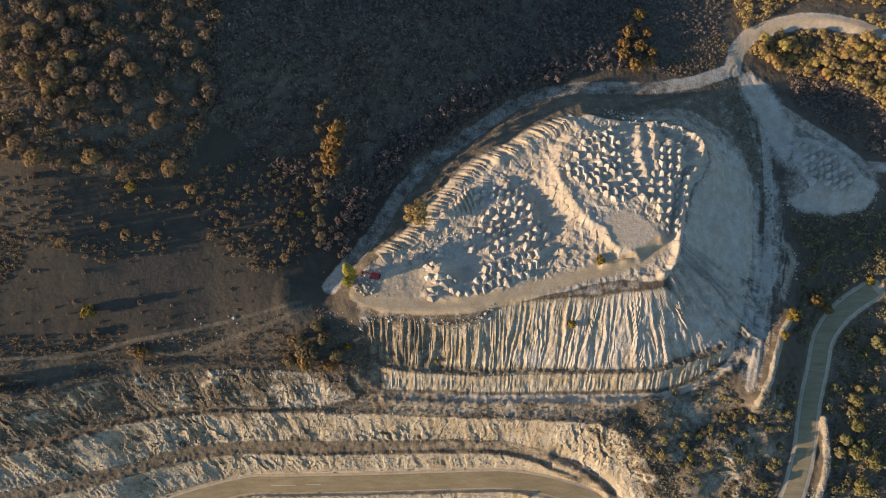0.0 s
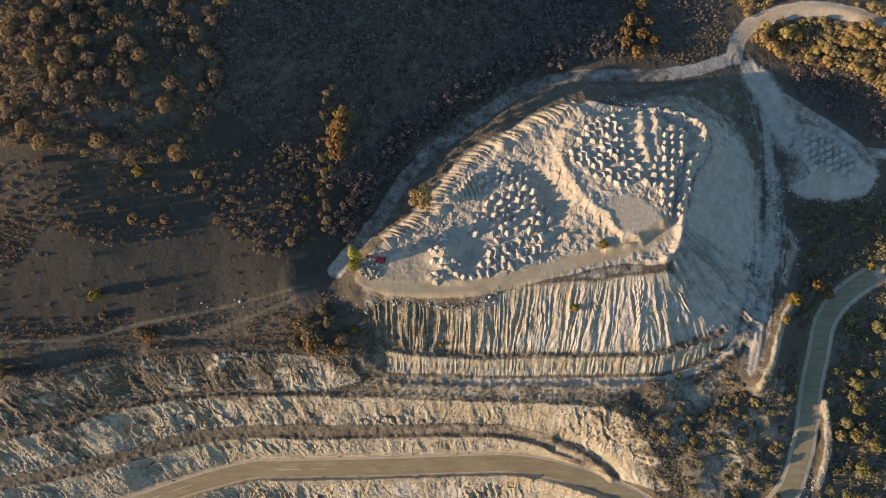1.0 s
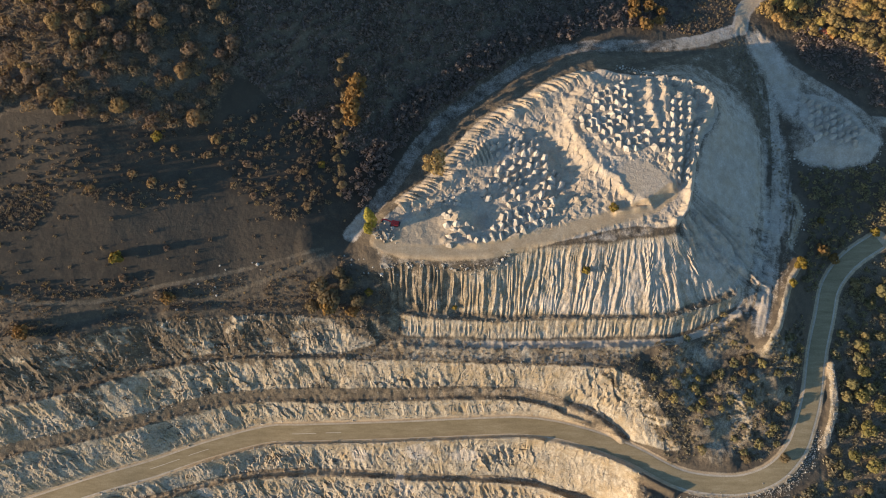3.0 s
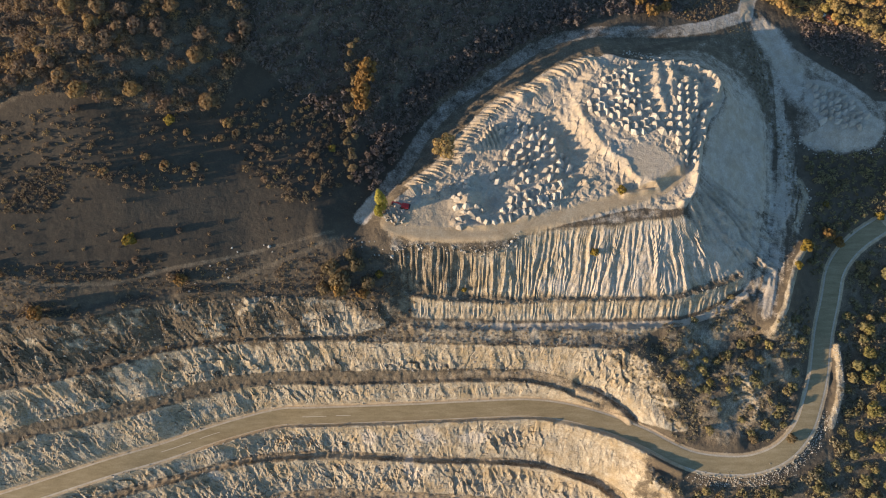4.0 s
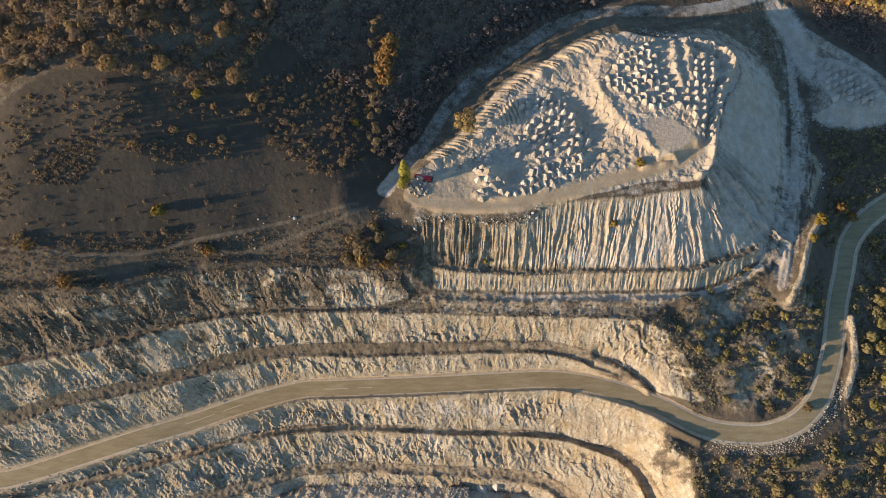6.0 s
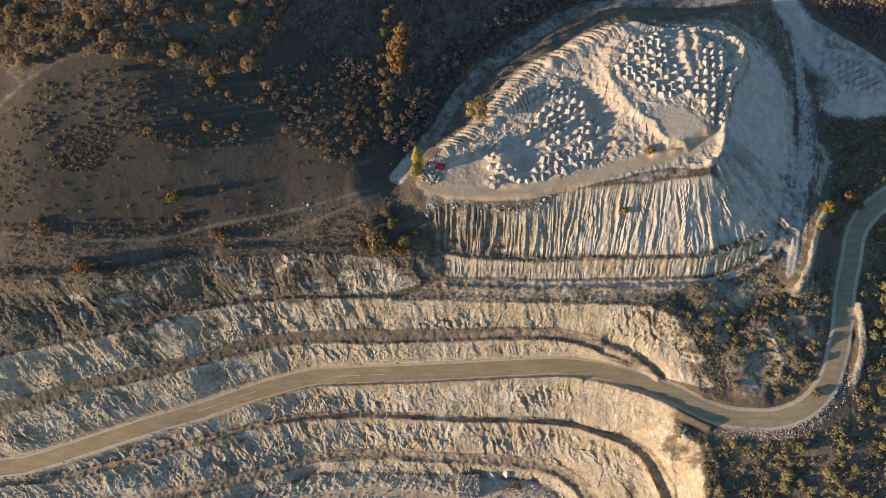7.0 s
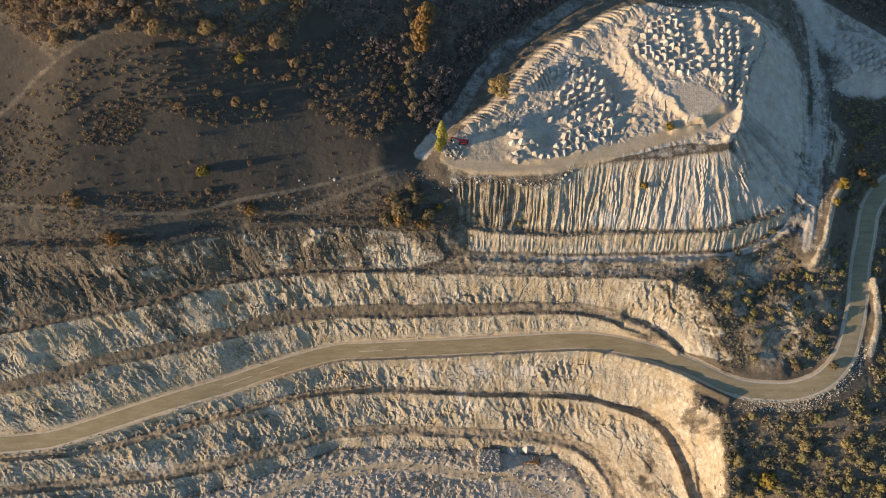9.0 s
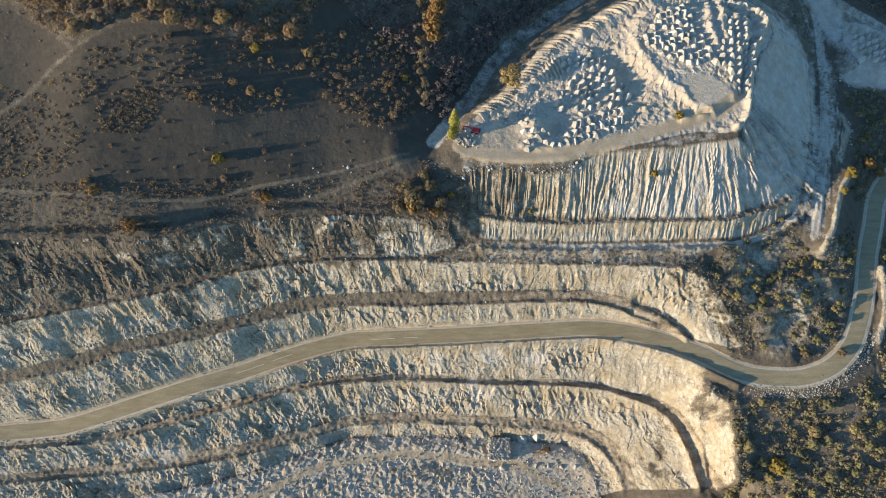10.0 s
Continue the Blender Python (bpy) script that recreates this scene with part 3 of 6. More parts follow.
for toe, edge in ((GULLY_TOE, BENCH_A), (CLIFF_TOE, BENCH_B[:10][::-1]), (BENCH_B_TOE, BENCH_C), (BENCH_D_TOE, BENCH_D), (BENCH_E_TOE, BENCH_E)):
    soil = np.maximum(soil, between(toe, edge))
pit_floor = inside(PIT_FLOOR + [(60, -130), (-280, -130)])
lip = between(RIM[:13], GULLY_CREST)
yard = inside([(176, 250), (192, 240), (206, 214), (200, 192), (192, 196), (184, 222), (176, 235)])
pond = np.maximum(inside(POND_RIM), inside(POND_RIM[3:] + POND_TOE[::-1]))
pond_side = inside(POND_ROAD[1:] + POND_TOE[::-1])
# meadow, hillside and wood floor that take the darkened grass colour
dim_grass = inside([(-320, 88), (-130, 86), (-70, 104), (-30, 120), (-10, 165), (50, 222), (95, 242), (95, 320), (-320, 320)])
track = np.maximum.reduce([strip(HAUL, 3.9, 2), 0.6 * strip(NORTH_ROAD, 3.6, 1.5), strip(PIT_ROAD, 2.6, 2), 0.35 * strip(offset(smooth_line(BENCH_A_TOE, 5), -3.4), 2.6, 2)])
path = np.maximum.reduce([0.8 * strip(MEADOW_TRACK, 1.0, 1.5), 0.8 * strip(SCRUB_TRACK, 1.2, 2), 0.62 * strip(HILL_PATH, 2.0, 4), 0.55 * strip(HILL_PATH_FORK, 1.6, 3)])
road_bed = strip(ROAD_LINE, ROAD_HALF + 1.2, 1.0)
tracks = np.maximum(track, path)
ring = np.maximum.reduce([strip(RING[1:], 4.2, 2), 0.85 * strip(EAST_TRACK, 3.0, 3), strip(NORTH_ROAD, 5.0, 2.5), 0.85 * strip(POND_ROAD, 3.4, 2)])
flat = np.clip(np.maximum.reduce([tracks, road_bed, ring]), 0, 1)

# relief
def window(x0, x1, y0, y1):
    i, j = np.searchsorted(XS, [x0, x1]), np.searchsorted(YS, [y0, y1])
    return (slice(j[0], j[1]), slice(i[0], i[1]))


def facets(x, y, size, seed):
    """Broken rock: cells that each tilt their own way."""
    best, out = np.full(x.shape, 1e9), np.zeros(x.shape)
    ix, iy = np.floor(x / size), np.floor(y / size)
    for a in (-1, 0, 1):
        for b in (-1, 0, 1):
            cx, cy = ix + a, iy + b
            dx = x / size - cx - lattice(cx, cy, seed)
            dy = y / size - cy - lattice(cx, cy, seed + 1)
            d = dx * dx + dy * dy
            m = d < best
            best[m] = d[m]
            out[m] = (dx * (2 * lattice(cx, cy, seed + 2) - 1) + dy * (2 * lattice(cx, cy, seed + 3) - 1) + 0.6 * lattice(cx, cy, seed + 4) - 0.3)[m]
    return out * size


rock_s, gully_s, plateau_s, soil_s = blur(rock, 1.6), blur(gully, 2), blur(plateau, 2), blur(soil, 1.2)
w1, w2 = fbm(GX / 9, GY / 9, 3, seed=3) - 0.5, fbm(GX / 9, GY / 9, 3, seed=9) - 0.5
W = window(X0, 135, Y0, 88)
x, y = GX[W], GY[W]
calm = np.clip((85 - x) / 40, 0.5, 1) + 0.35 * np.clip((y - 14) / 6, 0, 1) * np.clip((x - 60) / 20, 0, 1)
west = np.clip((-20 - x) / 60, 0, 1)
sx, sy = x + 5 * w1[W] + 0.35 * y, y + 5 * w2[W]
patchy = np.clip(0.25 + 2.6 * (fbm(x / 17, y / 9, 3, seed=35) - 0.3), 0.2, 1.5)
blocks = 0.24 * facets(sx, sy * 0.8, 4.6, 21) + (0.34 + 0.14 * west) * facets(sx, sy * 0.9, 2.2, 27) + 0.26 * facets(sx, sy, 1.1, 29)
buttress = 1.25 * (ridged(sx / 5.2, sy / 11, 2, seed=31) - 0.55) + 0.5 * (ridged(sx / 2.3, sy / 6, 1, seed=32) - 0.5)
H[W] += rock_s[W] * (calm * patchy * blocks + calm ** 0.5 * buttress * (0.45 + 0.6 * patchy) + 0.35 * (fbm(x / 1.0, y / 1.2, 1, seed=33) - 0.5) * calm
                     + (2.2 + 4.4 * west) * (fbm(x / 15, y / 12, 2, seed=39) - 0.5) + 0.12 * calm * facets(sx, sy * 0.6, 9.0, 24))
# runnels down the south and east faces of the heap
W = window(-40, 190, 70, 260)
x, y = GX[W], GY[W]
brow = smooth_line(GULLY_CREST[:-1] + [(117.0, 119.6, 0), (121.5, 123.0, 0), (124.0, 129.0, 0), (126, 141, 0), (129, 155, 0), (133, 171, 0)], 3)
dn = near(brow, 75)[0][W]
fan = np.arctan2(x - 98, np.maximum(152 - y, 0.5))
s = np.where(x < 98, x - 98 + 0.16 * (118 - y) * np.clip((x - 35) / 30, 0, 1) * np.clip((98 - x) / 15, 0, 1), 52 * fan)
s = s + 4.2 * (fbm(s / 6, dn / 24, 3, seed=47) - 0.5) * np.clip(0.2 + dn / 12, 0.2, 1.4)
def ribs(phase):
    return 2 * np.abs(phase - np.floor(phase) - 0.5)


flare = np.clip(dn / 30, 0, 1)
sharp = 2.0 - 1.2 * flare
kink = 1.3 * (fbm(x / 3.5, y / 5, 2, seed=46) - 0.5)
broad = ribs((s + kink) / 5.3 + 3.4 * fbm(s / 13, dn / 70, 3, seed=41)) ** sharp * (0.15 + 1.35 * value_noise(s / 7, dn / 17, 49))
slim = ribs((s + kink) / 2.9 + 3.0 * fbm(s / 7, dn / 45, 3, seed=42)) ** sharp * (1.5 * value_noise(s / 4.5, dn / 11 + 0.2 * s, 48))
thin = ribs(s / 1.5 + 2.0 * fbm(s / 4, dn / 14, 2, seed=43)) * value_noise(s / 3, dn / 8, 55)
runnel = np.maximum(broad, 0.85 * slim) + (0.34 + 0.34 * flare) * thin + 1.8 * (fbm(s / 12, dn / 40, 2, seed=45) - 0.5)
runnel = runnel + 0.7 * (fbm(x / 2.6, y / 3.4, 3, seed=57) - 0.5)
H[W] += gully_s[W] * (1.4 + 0.7 * np.clip((45 - x) / 40, 0, 1)) * (runnel - 0.6) * np.clip(0.3 + 0.12 * dn, 0, 1)
side = blur(heap_east, 3)[W] * (1 - plateau_s[W]) * (1 - gully_s[W])
H[W] += side * (2.5 * (runnel - 0.7) * np.clip((1.45 - fan) / 0.4, 0.12, 1) + 0.5 * (fbm(x / 3, y / 3, 3, seed=51) - 0.5))
H[W] += blur(heap_north, 3)[W] * (1 - plateau_s[W]) * 0.9 * (fbm(x / 2.5, y / 2.5, 3, seed=53) - 0.5)
H += blur(shelf, 1.5) * 1.7 * (ridged(GX / 1.9 + w1, GY / 8, 2, seed=61) - 0.5)
H += soil_s * 1.0 * (fbm(GX / 1.8, GY / 1.8, 2, seed=71) - 0.5)
for line, high, wide in ((ROAD_BANK, 3.0, 2.0), (KNOLL_SCAR, 1.4, 1.2), ([p[:2] for p in EAST_RIDGE], 2.6, 2.0)):
    d, a, _ = near(smooth_line([(*p, 0) for p in line], 3), 9)
    H += high * np.exp(-0.5 * (d / wide) ** 2) * (0.7 + 0.6 * fbm(a / 5, d / 3, 2, seed=77))
NOSE = [(80, 63), (98, 67), (114, 62), (128, 42), (131, 18), (121, 15), (114, 30), (102, 44), (90, 54)]
KNOLL = [(104, 60), (112, 72), (135, 80), (150, 90), (162, 72), (178, 78), (193, 90), (190, 60), (184, 32), (170, 18), (140, 12), (128, 22), (118, 40)]
H += blur(inside(KNOLL), 8) * (8.5 * (fbm(GX / 17, GY / 17, 2, seed=141) - 0.5) + 2.2 * (fbm(GX / 5, GY / 5, 2, seed=143) - 0.5))
# safety banks along the outer edge of each bench
for line, high in ((BENCH_A, 2.2), (BENCH_B[:10], 2.1), (BENCH_B[9:16], 0.9), (BENCH_C, 2.4), (BENCH_D, 2.9), (BENCH_E[:7], 2.0), (BENCH_E[6:], 1.2), (offset(smooth_line(BENCH_A_TOE, 5), -5.6), 1.7)):
    d, a, _ = near(smooth_line(line, 5), 6)
    H += high * np.exp(-0.5 * (d / 1.1) ** 2) * (0.55 + 0.7 * fbm(a / 14, d / 4, 2, seed=81))
# the top of the heap: a raised eastern terrace, a hollow and a scoop
def shape(poly, soft):
    return blur(inside(poly), soft / STEP)
TERRACE = [(84, 199), (73, 190), (69, 177), (76, 160), (86, 148), (95, 138), (104, 134), (118, 141), (124, 160), (135, 190), (120, 198)]
HOLLOW = [(50, 176), (60, 173), (70, 165), (76, 153), (74, 143), (67, 133), (61, 137), (62, 148), (58, 160), (52, 169)]
SCOOP = [(87, 147), (94, 154), (102, 157), (113, 151), (117, 146), (122, 141), (109, 137), (96, 137), (94, 143)]
WEST_PAD = [(-25, 117), (-20, 122), (-5, 128), (6, 132), (9, 122), (10, 112), (-10, 109), (-22, 111)]
FAN = [(19, 157), (27, 169), (33, 167), (31, 156)]
H += 2.6 * shape(TERRACE, 1.2) * plateau_s - 1.5 * shape(HOLLOW, 2.0) + shape(SCOOP, 0.8) * (0.04 * (GX - 93) - 0.3)
H += shape(FAN, 1.0) * 1.8 * ribs((GX + 0.35 * GY + w1) / 2.3)
for line, high, wide in (([(84, 200), (73, 191), (69, 177), (76, 160), (83, 152)], 1.5, 2.2), ([(118, 141), (126, 165), (129, 178)], 0.9, 1.2),
                         ([(131, 180), (141, 184), (143, 192), (136, 198), (120, 203)], 2.4, 1.6), ([(7, 144), (18, 156), (32, 168), (43, 183)], 1.2, 1.6),
                         ([(30, 168), (46, 172), (57, 164), (60, 150)], 0.9, 1.6), ([(112, 200), (111, 185), (114, 172)], 1.8, 1.6), ([(119, 200), (118, 186), (119, 176)], 1.5, 1.6),
                         ([(8, 116), (20, 113.8), (32, 116), (45, 119.5), (58, 125)], 0.9, 1.2), ([(98, 134.5), (105, 135), (107, 133), (98, 131), (90, 129.5)], 1.5, 1.0), ([(-11, 126), (2, 132), (16, 137.5), (30, 143), (36, 151)], 0.9, 1.2), ([(-21, 130), (-7, 135), (10, 139), (27, 146)], 1.4, 1.5), ([(85, 150), (92, 147), (94, 140), (98, 137)], 0.7, 0.9),
                         ([(60, 134), (66, 139), (72, 137)], 1.5, 1.2), ([(117, 125), (123, 130), (126, 141), (129, 155), (133, 171), (138, 178)], 2.7, 1.2), ([(110, 124), (117, 124)], 1.0, 1.0), ([(43, 184), (57, 191), (74, 201), (91, 208)], 1.4, 2.0)):
    d, a, _ = near(smooth_line([(*p, 0) for p in line], 3), 12)
    H += high * np.exp(-0.5 * (d / wide) ** 2) * (0.55 + 0.9 * fbm(a / 4, d / 4, 2, seed=91))
rough_top = plateau_s * (1 - blur(strip(HAUL, 4, 2), 2)) * (1 - shape(SCOOP, 1)) * (1 - 0.75 * shape(WEST_PAD, 2)) * (0.5 + fbm(GX / 14, GY / 14, 2, seed=94))
H += rough_top * (0.8 * (ridged(GX / 4.2 + w1, GY / 4.2 + w2, 3, seed=95) - 0.5) + 0.3 * (fbm(GX / 1.2, GY / 1.2, 1, seed=97) - 0.5) + 0.16 * facets(GX + 3 * w1, GY + 3 * w2, 3.4, 96))
H += shape([(110, 203), (119, 190), (135, 188), (144, 184), (144, 194), (130, 205)], 1.5) * (2.6 * ridged(GX / 2.6 + 2 * w1, GY / 3.2 + 2 * w2, 2, seed=98) - 0.9)
H += 4.0 * np.exp(-0.5 * ((GX - 15) ** 2 + (GY - 127) ** 2) / 4.2 ** 2) - 3.0 * np.exp(-0.5 * ((GX - 27) ** 2 + (GY - 126) ** 2) / 3.2 ** 2)
# ploughed-looking tip edge along the north-western rim
d, a, side_n = near(smooth_line(RIM_NORTH, 4), 9)
fringe = np.exp(-0.5 * (d / 3.2) ** 2) * (a > 6) * (a < 128)
comb = (a + 0.45 * d * side_n + 1.2 * w1) / 1.35
H += fringe * 1.7 * (1 - np.abs(2 * value_noise(comb, a * 0, 99) - 1))
# rough natural ground
open_ground = np.clip(1 - rock_s - gully_s - plateau_s - soil_s - blur(pit_floor, 3) - blur(flat, 2) - blur(heap_east, 3) - blur(pond, 3), 0, 1) * NARROW
H += open_ground * (0.8 * (fbm(GX / 16, GY / 16, 3, 0.5, seed=101) - 0.5) + (0.45 - 0.33 * blur(dim_grass, 10)) * (fbm(GX / 1.8, GY / 1.8, 2, seed=105) - 0.5))
H += blur(pit_floor, 3) * (1 - strip(PIT_ROAD, 3, 2)) * np.clip((20 - GX) / 30, 0.15, 1) * (0.3 * facets(GX + 3 * w1, GY + 3 * w2, 2.6, 171) + 1.3 * (fbm(GX / 9, GY / 5, 3, seed=173) - 0.5))
H += blur(pit_floor, 3) * 0.7 * (fbm(GX / 5, GY / 5, 4, 0.6, seed=107) - 0.5)
ledge = blur(between(BENCH_A_TOE, BENCH_B[9:16]), 3)
H += ledge * (0.8 * (ridged(GX / 5 + w1, GY / 3.5 + w2, 2, seed=167) - 0.5) + 0.14 * facets(GX + 3 * w1, GY + 3 * w2, 2.4, 168))
# the road lies on an even bed
d, a, _ = near(ROAD_LINE, 9)
lengths = np.concatenate([[0], np.cumsum(np.linalg.norm(np.diff(ROAD_LINE[:, :2], axis=0), axis=1))])
level = np.interp(a, lengths, ROAD_LINE[:, 2])
m = np.clip((7.2 - d) / 1.6, 0, 1)
H = H * (1 - m) + level * m
# a bank along the outer side of the bend, with a ditch behind it
d, a, _ = near(offset(np.array(stretch(ROAD_LINE, -150, 60)), -6.7), 6)
H += 2.3 * np.exp(-0.5 * (d / 0.95) ** 2) * (0.55 + 0.7 * fbm(a / 12, d / 3, 2, seed=115)) * np.clip((a - 5) / 30, 0, 1)
d, a, _ = near(offset(np.array(stretch(ROAD_LINE, 48, 124)), -7.6), 7)
H += 3.6 * np.clip(a / 30, 0, 1) * np.exp(-0.5 * (d / 1.3) ** 2) * (0.8 + 0.35 * fbm(a / 16, d / 3, 2, seed=113))
H -= 0.12 * strip(HAUL, 3.0, 1.5)
# the drain between the lower bench and the road, with a spoil bank beside it
d, a, k = near(smooth_line([(72, 46.5, 0), (79, 44.5, 0), (87, 41.5, 0), (95, 36, 0), (101, 30, 0)], 3), 8)
H -= 3.0 * np.exp(-0.5 * (d / 1.7) ** 2)
d, a, k = near(smooth_line([(72, 41.5, 0), (79, 40, 0), (86, 37, 0), (93, 32, 0), (98, 28, 0)], 3), 8)
H += 1.5 * np.exp(-0.5 * (d / 1.2) ** 2) * (0.7 + 0.5 * fbm(a / 6, d / 3, 2, seed=169))
d, a, k = near(smooth_line(EAST_TRACK, 6), 12)
H += 0.5 * (value_noise(d * k / 1.3, a / 38, 131) - 0.5) * np.clip((11 - d) / 4, 0, 1)


def height(x, y):
    i = int(np.clip(np.searchsorted(XS, x) - 1, 0, len(XS) - 2))
    j = int(np.clip(np.searchsorted(YS, y) - 1, 0, len(YS) - 2))
    u, v = (x - XS[i]) / (XS[i + 1] - XS[i]), (y - YS[j]) / (YS[j + 1] - YS[j])
    return float((H[j, i] * (1 - u) + H[j, i + 1] * u) * (1 - v) + (H[j + 1, i] * (1 - u) + H[j + 1, i + 1] * u) * v)


def at(field, x, y):
    return float(field[min(len(YS) - 1, np.searchsorted(YS, y)), min(len(XS) - 1, np.searchsorted(XS, x))])


def grid_mesh(name, xs, ys, z):
    me = bpy.data.meshes.new(name)
    nx, ny = len(xs), len(ys)
    co = np.empty((ny * nx, 3), np.float32)
    gx, gy = np.meshgrid(xs, ys)
    co[:, 0], co[:, 1], co[:, 2] = gx.ravel(), gy.ravel(), z.ravel()
    i = (np.arange(ny - 1)[:, None] * nx + np.arange(nx - 1)[None]).ravel()
    quads = np.stack([i, i + 1, i + nx + 1, i + nx], 1).astype(np.int32)
    me.vertices.add(len(co))
    me.vertices.foreach_set("co", co.ravel())
    me.loops.add(quads.size)
    me.loops.foreach_set("vertex_index", quads.ravel())
    me.polygons.add(len(quads))
    me.polygons.foreach_set("loop_start", np.arange(0, quads.size, 4, dtype=np.int32))
    me.update(calc_edges=True)
    me.polygons.foreach_set("use_smooth", np.ones(len(quads), bool))
    return me


me = grid_mesh("ground", XS, YS, H)
broken = (rock_s + plateau_s + gully_s + blur(shelf, 1) + blur(pit_floor, 2))[:-1, :-1] > 0.5
me.polygons.foreach_set("use_smooth", ~broken.ravel())
dt, at_, st = near(smooth_line(EAST_TRACK, 6), 26)
ruts = value_noise(dt * st / 1.3 + 3 * w2, at_ / 38, 131) * (dt < 25)
apron = inside([(150, 97), (160, 84), (163, 72), (168, 72), (176, 92), (184, 106), (191, 124), (195, 146), (196, 168), (193, 190), (190, 214), (184, 236), (172, 236), (178, 200), (176, 160), (165, 120)])
flank = blur(heap_east, 5) * np.clip((262 - GY) / 105, 0.45, 0.9)
flank = np.maximum(flank, blur(apron, 6) * (0.5 + 0.5 * fbm(GX / 6, GY / 15, 3, 0.6, seed=133)))
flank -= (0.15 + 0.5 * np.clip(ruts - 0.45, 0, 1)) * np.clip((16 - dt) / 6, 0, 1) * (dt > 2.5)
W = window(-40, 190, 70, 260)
# rib troughs on the flank lose spoil: their shading is put into the colour
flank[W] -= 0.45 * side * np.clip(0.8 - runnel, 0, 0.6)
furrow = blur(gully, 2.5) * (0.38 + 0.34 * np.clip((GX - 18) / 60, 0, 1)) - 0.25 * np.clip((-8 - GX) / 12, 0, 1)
# gully troughs get the same painted shading, with browner ground showing
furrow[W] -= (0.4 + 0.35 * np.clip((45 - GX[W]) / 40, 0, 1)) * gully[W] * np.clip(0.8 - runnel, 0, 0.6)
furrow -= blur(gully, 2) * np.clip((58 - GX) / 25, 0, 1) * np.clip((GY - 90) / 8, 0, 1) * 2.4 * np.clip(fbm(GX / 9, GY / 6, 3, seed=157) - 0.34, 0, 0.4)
slope_brush = np.clip((fbm(GX / 7, GY / 6, 3, 0.6, seed=127) - 0.36) * 6, 0, 1) * inside(NOSE)
worn_dim = np.clip((fbm(GX / 11, GY / 6, 4, 0.65, seed=121) - 0.44) * 5, 0, 1) * np.clip((20 - GX) / 110, 0.2, 1)
worn_dim *= 1 - 0.6 * np.clip((50 - GY) / 20, 0, 1)
# brush-worn cliff; the extra west of x = -130 paints in the face's shade
worn_dim = np.maximum(worn_dim, blur(between(CLIFF_CREST, CLIFF_TOE), 2) * np.clip((fbm(GX / 9, GY / 6, 3, 0.6, seed=125) - 0.30 + 0.14 * np.clip((-130 - GX) / 60, 0, 1)) * 5, 0, 1) * np.clip((-20 - GX) / 50, 0, 1))
NOSE_WORN = blur(slope_brush, 2)
THICKET = [(-50, 84), (-32, 93), (-14, 89), (-10, 80), (-18, 70), (-38, 75)]
worn_dim = np.maximum(worn_dim, np.clip(blur(inside(THICKET), 4) * (0.6 + 0.9 * fbm(GX / 5, GY / 5, 2, seed=129)), 0, 1))
worn_dim = np.maximum(worn_dim, NOSE_WORN)
worn_dim = np.maximum(worn_dim, 0.75 * np.clip((fbm(GX / 8, GY / 8, 4, 0.6, seed=161) - 0.5) * 5, 0, 1) * (GX > 70) * (GY < 12))
STRIP = BENCH_A_TOE + BENCH_B[9:16][::-1]
# leaf litter under the woods, lightening the ground in place of haze
haze_litter = blur(np.maximum.reduce([inside([(206, 75), (215, 110), (285, 165), (285, -78), (118, -78), (117, -4), (150, -6), (185, 2), (203, 25)]), inside([(-300, 306), (-95, 306), (-92, 196), (-105, 168), (-125, 163), (-190, 168), (-212, 158), (-235, 172), (-300, 205)]),
                         inside([(-95, 306), (124, 306), (121, 247), (84, 240), (50, 222), (10, 190), (-30, 160), (-70, 180), (-92, 196)])]), 8) * (0.68 + 0.4 * fbm(GX / 8, GY / 8, 3, seed=155))
scree = np.zeros(GX.shape)
for x, y, rx, ry in ((-37, 20.5, 4.5, 4), (-16, 6, 3.2, 6), (-69, -21.5, 6.5, 4.5), (-12, 3, 4, 3), (-6, 22, 7, 4), (20, 20, 9, 3), (-120, 1, 4, 3), (-197, -27, 6, 2.5), (-183, -29, 7, 3), (-210, -24, 5, 2), (-190, -32, 6, 2)):
    scree = np.maximum(scree, 0.85 * np.exp(-0.7 * (((GX - x + 2 * w1) / rx) ** 2 + ((GY - y + 2 * w2) / ry) ** 2) ** 2))
